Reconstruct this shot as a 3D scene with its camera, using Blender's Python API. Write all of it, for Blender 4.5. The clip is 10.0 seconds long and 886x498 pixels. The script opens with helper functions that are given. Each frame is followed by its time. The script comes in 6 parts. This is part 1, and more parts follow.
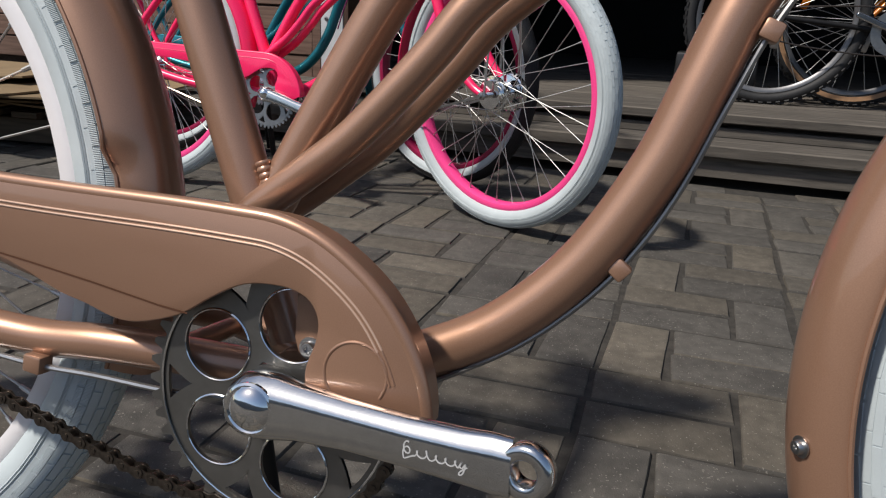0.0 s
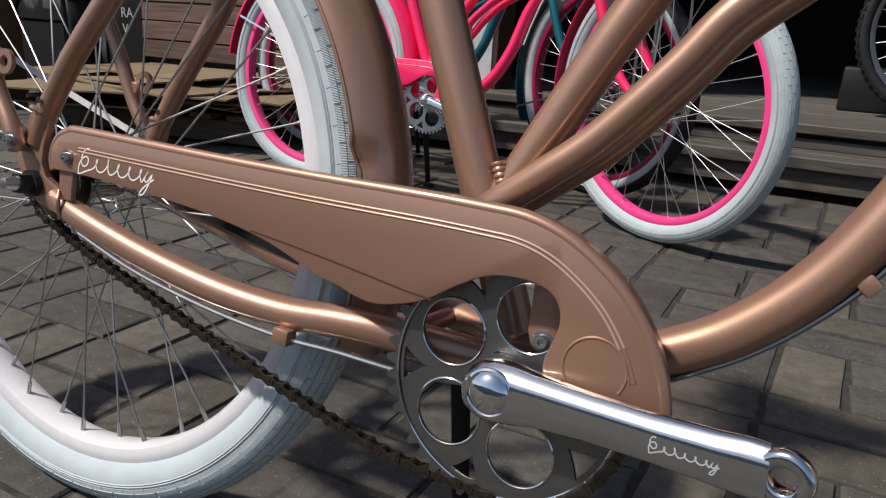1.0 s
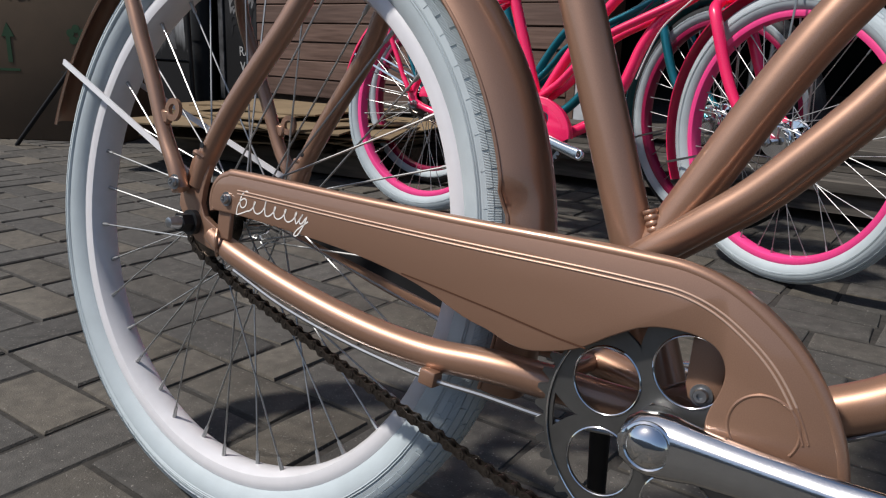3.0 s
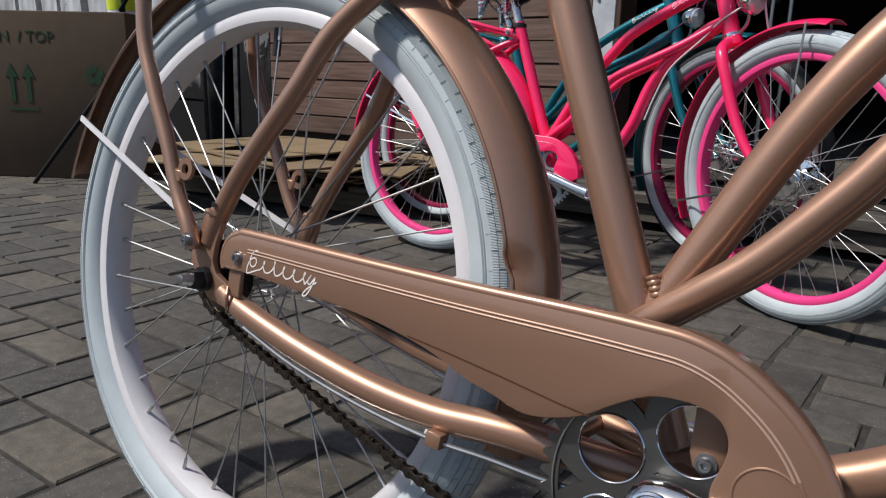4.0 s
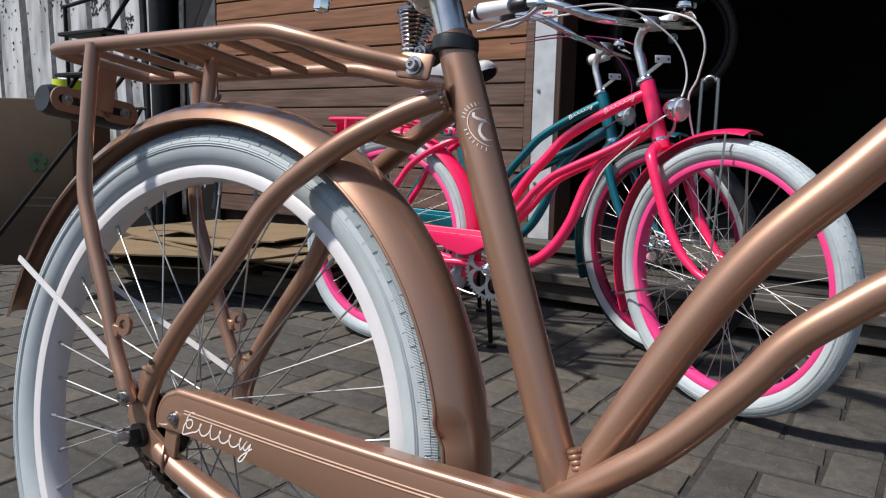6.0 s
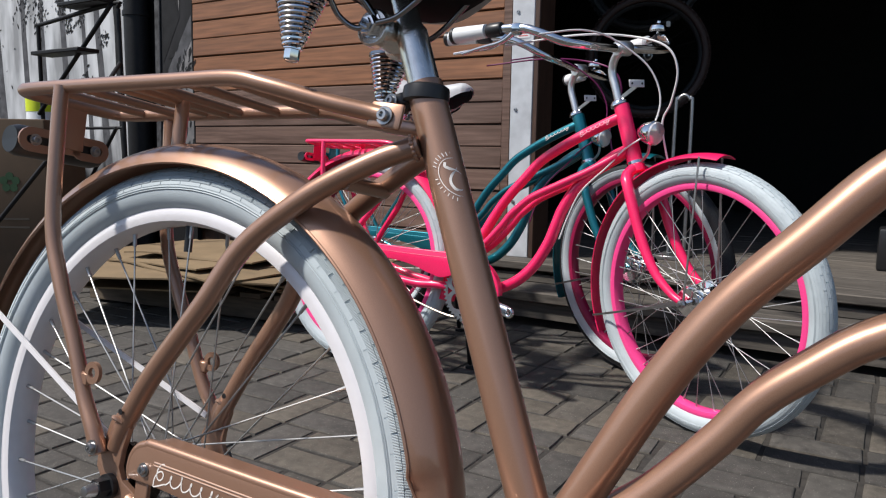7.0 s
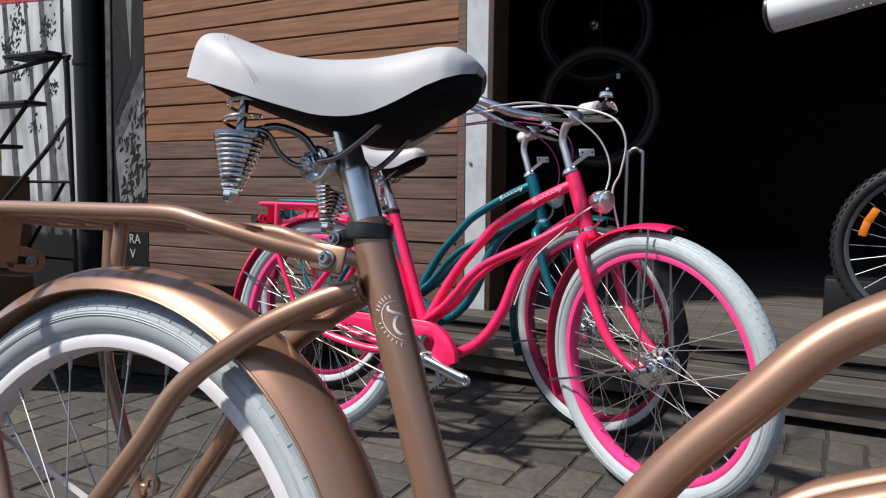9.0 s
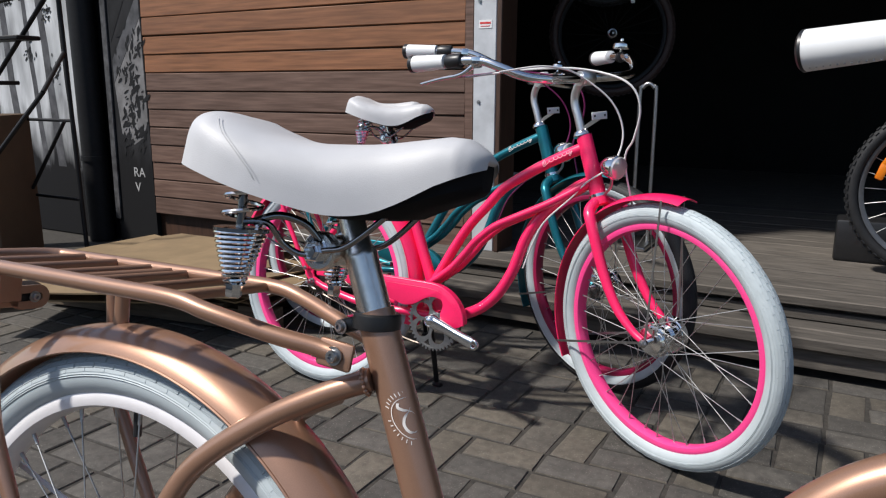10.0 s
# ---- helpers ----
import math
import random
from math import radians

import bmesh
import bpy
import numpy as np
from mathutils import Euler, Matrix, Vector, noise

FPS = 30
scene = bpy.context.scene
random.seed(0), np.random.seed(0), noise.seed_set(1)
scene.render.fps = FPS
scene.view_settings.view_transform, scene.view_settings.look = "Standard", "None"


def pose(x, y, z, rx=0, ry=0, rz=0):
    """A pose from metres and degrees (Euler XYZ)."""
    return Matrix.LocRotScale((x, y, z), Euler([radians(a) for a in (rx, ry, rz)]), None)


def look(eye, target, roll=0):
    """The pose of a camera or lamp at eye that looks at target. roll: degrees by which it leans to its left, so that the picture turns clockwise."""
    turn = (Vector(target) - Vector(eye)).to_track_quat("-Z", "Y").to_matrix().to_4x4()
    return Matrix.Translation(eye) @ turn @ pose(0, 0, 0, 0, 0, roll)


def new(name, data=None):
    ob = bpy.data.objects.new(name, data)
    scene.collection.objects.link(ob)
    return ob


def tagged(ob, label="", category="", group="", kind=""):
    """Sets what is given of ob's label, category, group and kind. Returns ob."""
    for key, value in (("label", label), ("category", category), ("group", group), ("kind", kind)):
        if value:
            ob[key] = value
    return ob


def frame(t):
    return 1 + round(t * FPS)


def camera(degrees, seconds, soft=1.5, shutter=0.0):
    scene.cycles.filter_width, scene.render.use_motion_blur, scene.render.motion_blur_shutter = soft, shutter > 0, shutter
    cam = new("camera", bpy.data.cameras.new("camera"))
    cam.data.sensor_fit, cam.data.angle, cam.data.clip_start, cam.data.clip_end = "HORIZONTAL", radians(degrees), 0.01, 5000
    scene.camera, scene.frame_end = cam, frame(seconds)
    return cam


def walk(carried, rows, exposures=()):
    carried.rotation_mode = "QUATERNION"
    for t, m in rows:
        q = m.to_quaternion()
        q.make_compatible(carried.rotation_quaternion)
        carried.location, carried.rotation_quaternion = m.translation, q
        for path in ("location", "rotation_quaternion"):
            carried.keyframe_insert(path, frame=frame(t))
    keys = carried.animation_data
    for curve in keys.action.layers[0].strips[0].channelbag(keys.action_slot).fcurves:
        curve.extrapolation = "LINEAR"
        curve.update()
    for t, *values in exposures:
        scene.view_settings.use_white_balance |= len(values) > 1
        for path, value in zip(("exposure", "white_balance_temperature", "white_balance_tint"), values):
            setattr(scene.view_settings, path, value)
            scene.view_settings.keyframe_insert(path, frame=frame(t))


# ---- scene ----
cam = camera(63.27, 10.0, 1.2)
PATH = [
    (0.0, 0.6983, -0.4117, 0.5110, 17.801, -18.065, 2.754),
    (0.5, 0.6594, -0.4419, 0.5076, 23.470, -17.747, 3.090),
    (1.0, 0.6365, -0.4629, 0.5064, 27.759, -17.757, 3.048),
    (1.5, 0.6162, -0.4747, 0.5105, 30.956, -17.571, 2.752),
    (2.0, 0.6030, -0.4854, 0.5102, 33.131, -17.218, 2.622),
    (2.5, 0.5997, -0.4890, 0.5113, 34.522, -16.690, 2.487),
    (4.0, 0.6053, -0.4871, 0.5466, 36.511, -13.442, 1.471),
    (4.5, 0.6074, -0.4885, 0.5634, 35.934, -11.983, 1.384),
    (5.0, 0.6150, -0.4841, 0.5878, 34.872, -10.379, 1.371),
    (5.5, 0.6210, -0.4872, 0.6197, 33.749, -9.022, 1.353),
    (7.0, 0.6275, -0.4777, 0.6753, 31.268, -7.456, 0.981),
    (7.5, 0.6303, -0.4733, 0.6984, 30.474, -6.183, 0.685),
    (8.0, 0.6415, -0.4701, 0.7197, 29.536, -4.858, 0.534),
    (8.5, 0.6432, -0.4649, 0.7471, 28.595, -4.200, 0.470),
    (9.0, 0.6298, -0.4562, 0.7692, 28.110, -4.822, 0.583),
    (9.5, 0.6167, -0.4395, 0.8168, 28.183, -7.410, 0.556),
    (10.0, 0.6056, -0.4182, 0.9255, 28.635, -12.366, 0.187),
]


def stand(x, y, z, yaw, pitch, roll):
    """Camera pose from yaw to the left, pitch up and roll, in degrees."""
    return Matrix.Translation((x, y, z)) @ pose(0, 0, 0, 0, 0, yaw) @ pose(0, 0, 0, 90 + pitch) @ pose(0, 0, 0, 0, 0, roll)


walk(cam, [(row[0], stand(*row[1:])) for row in PATH], exposures=[(0.0, 0.12, 6800, 10), (2.5, -0.04, 6520, 10), (4.5, 0.02, 6520, 10), (5.5, 0.18, 6540, 10), (8.5, 0.30, 6540, 11), (10.0, 0.26, 6540, 10)])

# ---- light ----
SUN_FROM = Vector((-0.60, -0.62, 1.15)).normalized()
world = bpy.data.worlds.new("world")
scene.world = world
world.use_nodes = True
wn = world.node_tree.nodes
sky = wn.new("ShaderNodeTexSky")
sky.sky_type = "NISHITA"
sky.sun_disc = False
sky.sun_elevation = math.asin(SUN_FROM.z)
sky.sun_rotation = math.atan2(SUN_FROM.x, SUN_FROM.y)
world.node_tree.links.new(sky.outputs["Color"], wn["Background"].inputs["Color"])
wn["Background"].inputs["Strength"].default_value = 0.105
sun = new("sun", bpy.data.lights.new("sun", "SUN"))
sun.data.energy, sun.data.angle, sun.data.color = 4.1, radians(3.2), (1.0, 0.965, 0.92)
sun.matrix_world = look(SUN_FROM * 20, (0, 0, 0))


# ---- materials ----
def material(name, colour, rough=0.5, metal=0.0, vary=0.0, scale=20.0, bump=0.0, bump_scale=200.0, coat=0.0,
             coat_rough=0.05, spread=0.0, stretch=(1, 1, 1), second=None, stain=0.0, stain_scale=4.0, spec=0.5, grit=0.0, tint=None):
    m = bpy.data.materials.new(name)
    m.use_nodes = True
    nt, b = m.node_tree, m.node_tree.nodes["Principled BSDF"]
    link = nt.links.new
    b.inputs["Roughness"].default_value = rough
    b.inputs["Metallic"].default_value = metal
    b.inputs["Coat Weight"].default_value = coat
    b.inputs["Coat Roughness"].default_value = coat_rough
    b.inputs["Specular IOR Level"].default_value = spec
    rgb = (*colour, 1.0)
    coords = nt.nodes.new("ShaderNodeTexCoord")
    mapping = nt.nodes.new("ShaderNodeMapping")
    mapping.inputs["Scale"].default_value = stretch
    link(coords.outputs["Object"], mapping.inputs["Vector"])
    info = nt.nodes.new("ShaderNodeObjectInfo")
    shift = nt.nodes.new("ShaderNodeVectorMath")
    shift.operation = "ADD"
    scaled = nt.nodes.new("ShaderNodeMath")
    scaled.operation = "MULTIPLY"
    scaled.inputs[1].default_value = 37.0 if spread else 0.0
    link(info.outputs["Random"], scaled.inputs[0])
    link(mapping.outputs["Vector"], shift.inputs[0])
    link(scaled.outputs[0], shift.inputs[1])
    value = None

    def noise_node(sc, detail):
        n = nt.nodes.new("ShaderNodeTexNoise")
        n.inputs["Scale"].default_value = sc
        n.inputs["Detail"].default_value = detail
        link(shift.outputs[0], n.inputs["Vector"])
        return n

    def mixed(a, b_, fac):
        x = nt.nodes.new("ShaderNodeMix")
        x.data_type = "RGBA"
        for key, v in (("A", a), ("B", b_)):
            if isinstance(v, tuple):
                x.inputs[6 if key == "A" else 7].default_value = v
            else:
                link(v, x.inputs[6 if key == "A" else 7])
        if isinstance(fac, float):
            x.inputs[0].default_value = fac
        else:
            link(fac, x.inputs[0])
        return x.outputs[2]

    def ramp(src, lo, hi):
        r = nt.nodes.new("ShaderNodeMapRange")
        r.inputs["From Min"].default_value, r.inputs["From Max"].default_value = lo, hi
        link(src, r.inputs["Value"])
        return r.outputs[0]

    col = rgb
    if vary:
        n = noise_node(scale, 6)
        dark = tuple(c * (1 - vary) for c in colour) + (1.0,)
        light = tuple(min(1, c * (1 + vary)) for c in (second or colour)) + (1.0,)
        col = mixed(dark, light, ramp(n.outputs["Fac"], 0.3, 0.7))
    if stain:
        n = noise_node(stain_scale, 4)
        col = mixed(col, tuple(c * 0.45 for c in colour) + (1.0,), _scaled(nt, ramp(n.outputs["Fac"], 0.5, 0.75), stain))
    if spread:
        hsv = nt.nodes.new("ShaderNodeHueSaturation")
        v = nt.nodes.new("ShaderNodeMapRange")
        v.inputs["To Min"].default_value, v.inputs["To Max"].default_value = 1 - spread, 1 + spread
        geo = nt.nodes.new("ShaderNodeNewGeometry")
        add = nt.nodes.new("ShaderNodeMath")
        add.operation = "ADD"
        link(info.outputs["Random"], add.inputs[0])
        link(geo.outputs["Random Per Island"], add.inputs[1])
        part_of = nt.nodes.new("ShaderNodeMath")
        part_of.operation = "FRACT"
        link(add.outputs[0], part_of.inputs[0])
        link(part_of.outputs[0], v.inputs["Value"])
        link(v.outputs[0], hsv.inputs["Value"])
        if isinstance(col, tuple):
            hsv.inputs["Color"].default_value = col
        else:
            link(col, hsv.inputs["Color"])
        col = hsv.outputs["Color"]
        if tint:
            other = nt.nodes.new("ShaderNodeMath")
            other.operation = "MULTIPLY"
            other.inputs[1].default_value = 13.7
            link(add.outputs[0], other.inputs[0])
            rest_of = nt.nodes.new("ShaderNodeMath")
            rest_of.operation = "FRACT"
            link(other.outputs[0], rest_of.inputs[0])
            blend = nt.nodes.new("ShaderNodeMix")
            blend.data_type, blend.blend_type = "RGBA", "MULTIPLY"
            blend.inputs[7].default_value = (*tint, 1.0)
            link(col, blend.inputs[6])
            link(ramp(rest_of.outputs[0], 0.55, 0.85), blend.inputs[0])
            col = blend.outputs[2]
    if grit:
        n = noise_node(260, 2)
        col = mixed(col, tuple(min(1, c * 3.2) for c in colour) + (1.0,), _scaled(nt, ramp(n.outputs["Fac"], 0.66, 0.70), grit))
    if isinstance(col, tuple):
        b.inputs["Base Color"].default_value = col
    else:
        link(col, b.inputs["Base Color"])
    if bump:
        n = noise_node(bump_scale, 5)
        bp = nt.nodes.new("ShaderNodeBump")
        bp.inputs["Strength"].default_value = bump
        bp.inputs["Distance"].default_value = 0.002
        link(n.outputs["Fac"], bp.inputs["Height"])
        link(bp.outputs["Normal"], b.inputs["Normal"])
    return m


def _scaled(nt, socket, k):
    x = nt.nodes.new("ShaderNodeMath")
    x.operation = "MULTIPLY"
    x.inputs[1].default_value = k
    nt.links.new(socket, x.inputs[0])
    return x.outputs[0]


COPPER = material("copper_paint", (0.360, 0.203, 0.132), 0.38, 0.52, vary=0.07, scale=1400, coat=0.7, coat_rough=0.05, bump=0.03, bump_scale=2500)
PINK = material("pink_paint", (0.92, 0.016, 0.12), 0.32, 0.0, vary=0.04, scale=300, coat=0.6)
PINK_RIM = material("pink_rim_paint", (0.90, 0.06, 0.26), 0.4, 0.0, vary=0.04, scale=300, coat=0.3)
TEAL = material("teal_paint", (0.006, 0.17, 0.215), 0.3, 0.55, vary=0.05, scale=600, coat=0.6)
MAGENTA = material("magenta_rim_paint", (0.30, 0.008, 0.06), 0.35, 0.1, vary=0.05, scale=300, coat=0.4)
WHITE_RIM = material("white_rim_paint", (0.72, 0.70, 0.71), 0.35, 0.0, vary=0.03, scale=60, coat=0.4)
TYRE = material("white_rubber", (0.45, 0.505, 0.525), 0.62, 0.0, vary=0.06, scale=25, bump=0.12, bump_scale=900, stain=0.12, stain_scale=9)
BLACK_RUBBER = material("black_rubber", (0.011, 0.011, 0.012), 0.65, 0.0, vary=0.2, scale=60, bump=0.2, bump_scale=600)
BROWN_RUBBER = material("dull_brown_rubber", (0.038, 0.019, 0.015), 0.6, 0.0, vary=0.2, scale=40)
GREY_RUBBER = material("dusty_grey_rubber", (0.012, 0.012, 0.013), 0.55, 0.0, vary=0.3, scale=40)
TAN_RUBBER = material("tan_rubber", (0.30, 0.17, 0.09), 0.7, 0.0, vary=0.1, scale=40)
CHROME = material("chrome", (0.78, 0.79, 0.80), 0.09, 1.0, vary=0.05, scale=40)
ALUMINIUM = material("polished_aluminium", (0.62, 0.63, 0.64), 0.16, 1.0, vary=0.05, scale=120, bump=0.03, bump_scale=700)
STEEL = material("dull_steel", (0.42, 0.42, 0.42), 0.35, 1.0, vary=0.1, scale=90)
# Silver rims; the shade inside the doorway is put into this darker colour.
SHADED_RIM = material("shaded_silver_rim", (0.16, 0.16, 0.165), 0.42, 0.7, vary=0.1, scale=60)
RING_STEEL = material("grey_chainring_steel", (0.21, 0.205, 0.195), 0.34, 0.9, vary=0.12, scale=50, bump=0.03, bump_scale=900)
SATIN = material("satin_aluminium", (0.76, 0.76, 0.76), 0.36, 1.0, vary=0.05, scale=80)
POST = material("brushed_post_steel", (0.76, 0.735, 0.69), 0.24, 0.95, vary=0.08, scale=60, bump=0.05, bump_scale=900)
SPRING = material("dark_spring_steel", (0.30, 0.30, 0.31), 0.18, 1.0)
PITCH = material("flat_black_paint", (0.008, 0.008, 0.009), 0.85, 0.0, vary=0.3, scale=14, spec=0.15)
SPOKE = material("spoke_steel", (0.46, 0.46, 0.45), 0.46, 1.0)
CHAIN = material("oiled_chain_steel", (0.095, 0.080, 0.068), 0.30, 0.9, vary=0.35, scale=300)
BLACK_PLASTIC = material("black_plastic", (0.014, 0.014, 0.015), 0.38, 0.0, vary=0.2, scale=60)
BLACK_METAL = material("black_metal_paint", (0.010, 0.010, 0.011), 0.55, 0.0, vary=0.2, scale=40, spec=0.25)
LEATHER = material("white_leatherette", (0.50, 0.50, 0.51), 0.5, 0.0, vary=0.03, scale=35, bump=0.14, bump_scale=1100, stain=0.05, stain_scale=14)
STITCH = material("grey_thread", (0.42, 0.42, 0.42), 0.8)
WHITE_PLASTIC = material("white_plastic", (0.72, 0.73, 0.73), 0.35, 0.0, vary=0.03, scale=40)
CREAM = material("cream_decal", (0.86, 0.80, 0.74), 0.45)
PALE_PINK = material("pale_pink_decal", (0.95, 0.45, 0.55), 0.45)
# Paler copper: the highlight along the embossed bead is put into the colour.
BEAD_HIGHLIGHT = material("bead_highlight_tone", (0.58, 0.39, 0.29), 0.35, 0.3, coat=0.5)
GROOVE_SHADE = material("copper_groove_shade", (0.12, 0.05, 0.026), 0.5, 0.4)
RED_LENS = material("dark_lens", (0.03, 0.006, 0.006), 0.12, 0.0, coat=0.5)
CLEAR_LENS = material("lamp_lens", (0.75, 0.72, 0.72), 0.1, 0.6)
ORANGE = material("orange_reflector", (0.75, 0.20, 0.01), 0.25, 0.0, coat=0.5)
HOUSING = material("silver_cable_housing", (0.24, 0.24, 0.24), 0.3, 0.8)
WHITE_CABLE = material("white_cable_housing", (0.75, 0.74, 0.73), 0.4)
PURPLE_CABLE = material("purple_cable_housing", (0.16, 0.015, 0.09), 0.4)
PAVER = material("concrete_paver", (0.068, 0.062, 0.054), 0.85, 0.0, vary=0.24, scale=45, bump=0.6, bump_scale=420, spread=0.20, grit=0.8, stain=0.5, stain_scale=9, tint=(1.42, 1.34, 1.20))
JOINT = material("dirty_joint_sand", (0.034, 0.030, 0.025), 0.95, 0.0, vary=0.4, scale=60, bump=0.5, bump_scale=300)
WOOD_WARM = material("varnished_larch", (0.188, 0.076, 0.029), 0.50, 0.0, vary=0.26, scale=5, stretch=(0.8, 5, 14), second=(0.215, 0.090, 0.039), bump=0.15, bump_scale=40, spread=0.14, stain=0.3, stain_scale=3)
WOOD_WORN = material("weathered_larch", (0.112, 0.056, 0.036), 0.7, 0.0, vary=0.32, scale=5, stretch=(0.8, 5, 14), second=(0.130, 0.078, 0.058), bump=0.3, bump_scale=50, spread=0.16, stain=0.4, stain_scale=3)
WOOD_GREY = material("grey_weathered_step_board", (0.092, 0.080, 0.067), 0.85, 0.0, vary=0.4, scale=8, stretch=(1, 7, 12), bump=0.5, bump_scale=60, spread=0.2, stain=0.5, stain_scale=4)
WOOD_FRAME = material("dark_brown_frame_wood", (0.055, 0.025, 0.014), 0.6, 0.0, vary=0.3, scale=9, stretch=(8, 8, 1), bump=0.2)
TRIM_WHITE = material("white_painted_trim", (0.50, 0.52, 0.54), 0.6, 0.0, vary=0.1, scale=18, bump=0.15, bump_scale=120, stain=0.3, stain_scale=12)
# Near-black base colour stands in for the darkness of the unlit shop.
UNLIT_BOARD = material("unlit_interior_board", (0.006, 0.006, 0.006), 0.9, 0.0, vary=0.3, scale=5)
PALE_WALL = material("pale_reflection_wall", (0.34, 0.33, 0.31), 0.9, 0.0, vary=0.12, scale=4, bump=0.3, bump_scale=90, stain=0.2, stain_scale=2)
OUTER = material("grey_render_wall", (0.12, 0.118, 0.115), 0.9, 0.0, vary=0.15, scale=6, bump=0.3, bump_scale=90)
CARD = material("brown_cardboard", (0.20, 0.140, 0.075), 0.85, 0.0, vary=0.12, scale=12, bump=0.1, bump_scale=120, spread=0.18, stain=0.25, stain_scale=5)
BOX_CARD = material("dull_box_cardboard", (0.098, 0.063, 0.036), 0.85, 0.0, vary=0.1, scale=9, stain=0.2, stain_scale=4)
GREEN_INK = material("green_print", (0.016, 0.055, 0.020), 0.8)
DARK_INK = material("dark_print", (0.05, 0.04, 0.03), 0.8)
RED_INK = material("red_print", (0.6, 0.04, 0.04), 0.6)
PAPER = material("white_sticker", (0.75, 0.75, 0.74), 0.6)
PALLET = material("pallet_wood", (0.10, 0.075, 0.05), 0.85, 0.0, vary=0.3, scale=9, stretch=(1, 7, 9), bump=0.3)
HIVIS = material("yellow_plastic", (0.65, 0.75, 0.02), 0.5)


def mural(name, base, low, high):
    """A mural's painted ground: pale spray paint, blotched, fading to black towards the foot of the board."""
    m = bpy.data.materials.new(name)
    m.use_nodes = True
    nt, b = m.node_tree, m.node_tree.nodes["Principled BSDF"]
    b.inputs["Roughness"].default_value = 0.8
    b.inputs["Specular IOR Level"].default_value = 0.15
    c = nt.nodes.new("ShaderNodeTexCoord")
    mp = nt.nodes.new("ShaderNodeMapping")
    mp.inputs["Scale"].default_value = (5.0, 5.0, 1.3)
    mp.inputs["Rotation"].default_value = (0, 0.10, 0)
    nt.links.new(c.outputs["Object"], mp.inputs["Vector"])
    blotch = nt.nodes.new("ShaderNodeTexNoise")
    blotch.inputs["Scale"].default_value, blotch.inputs["Detail"].default_value = 1.4, 4
    nt.links.new(mp.outputs["Vector"], blotch.inputs["Vector"])
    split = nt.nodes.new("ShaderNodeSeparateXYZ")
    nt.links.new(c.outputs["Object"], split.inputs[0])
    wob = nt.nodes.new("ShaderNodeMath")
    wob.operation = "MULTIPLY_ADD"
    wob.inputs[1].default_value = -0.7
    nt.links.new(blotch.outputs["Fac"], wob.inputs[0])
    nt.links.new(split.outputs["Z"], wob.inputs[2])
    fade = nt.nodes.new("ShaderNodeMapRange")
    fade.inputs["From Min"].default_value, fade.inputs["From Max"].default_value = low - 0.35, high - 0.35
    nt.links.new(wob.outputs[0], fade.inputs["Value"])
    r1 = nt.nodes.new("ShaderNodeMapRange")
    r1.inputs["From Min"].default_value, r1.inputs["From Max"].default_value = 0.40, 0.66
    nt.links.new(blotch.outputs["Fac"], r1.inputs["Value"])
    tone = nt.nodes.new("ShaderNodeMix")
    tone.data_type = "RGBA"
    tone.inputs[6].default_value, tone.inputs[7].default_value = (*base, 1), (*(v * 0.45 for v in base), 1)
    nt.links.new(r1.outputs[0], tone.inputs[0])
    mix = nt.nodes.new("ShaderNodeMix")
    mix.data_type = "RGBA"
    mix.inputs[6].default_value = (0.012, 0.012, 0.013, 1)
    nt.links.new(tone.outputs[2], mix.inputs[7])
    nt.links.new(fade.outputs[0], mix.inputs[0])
    nt.links.new(mix.outputs[2], b.inputs["Base Color"])
    return m


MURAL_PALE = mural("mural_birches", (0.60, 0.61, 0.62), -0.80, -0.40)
MURAL_DARK = mural("mural_dark_grove", (0.030, 0.030, 0.032), -0.75, -0.55)
MURAL_GREY = material("mural_grey_paint", (0.085, 0.085, 0.09), 0.7, vary=0.4, scale=14, spec=0.15)
MURAL_BLACK = material("mural_black_paint", (0.018, 0.018, 0.019), 0.7, vary=0.3, scale=14, spec=0.15)
MURAL_MID = material("mural_mid_paint", (0.075, 0.075, 0.078), 0.75, vary=0.5, scale=22, stain=0.5, stain_scale=9, spec=0.15)
MURAL_ASH = material("mural_ash_paint", (0.19, 0.185, 0.185), 0.75, vary=0.4, scale=10, stain=0.4, stain_scale=6, spec=0.15)
MURAL_RED = material("mural_red_paint", (0.42, 0.03, 0.04), 0.7, vary=0.2, scale=14)


# ---- mesh tools ----
def smooth_path(pts, n=6, closed=False):
    """Points on a Catmull-Rom curve through pts."""
    P = [Vector(p) for p in pts]
    if len(P) < 3:
        return P
    out, count = [], len(P) if closed else len(P) - 1
    for i in range(count):
        p1, p2 = P[i], P[(i + 1) % len(P)]
        p0 = P[i - 1] if closed or i else p1 * 2 - p2
        p3 = P[(i + 2) % len(P)] if closed or i + 2 < len(P) else p2 * 2 - p1
        for k in range(n):
            t = k / n
            out.append(0.5 * (2 * p1 + (p2 - p0) * t + (2 * p0 - 5 * p1 + 4 * p2 - p3) * t * t + (3 * p1 - p0 - 3 * p2 + p3) * t ** 3))
    if not closed:
        out.append(P[-1])
    return out


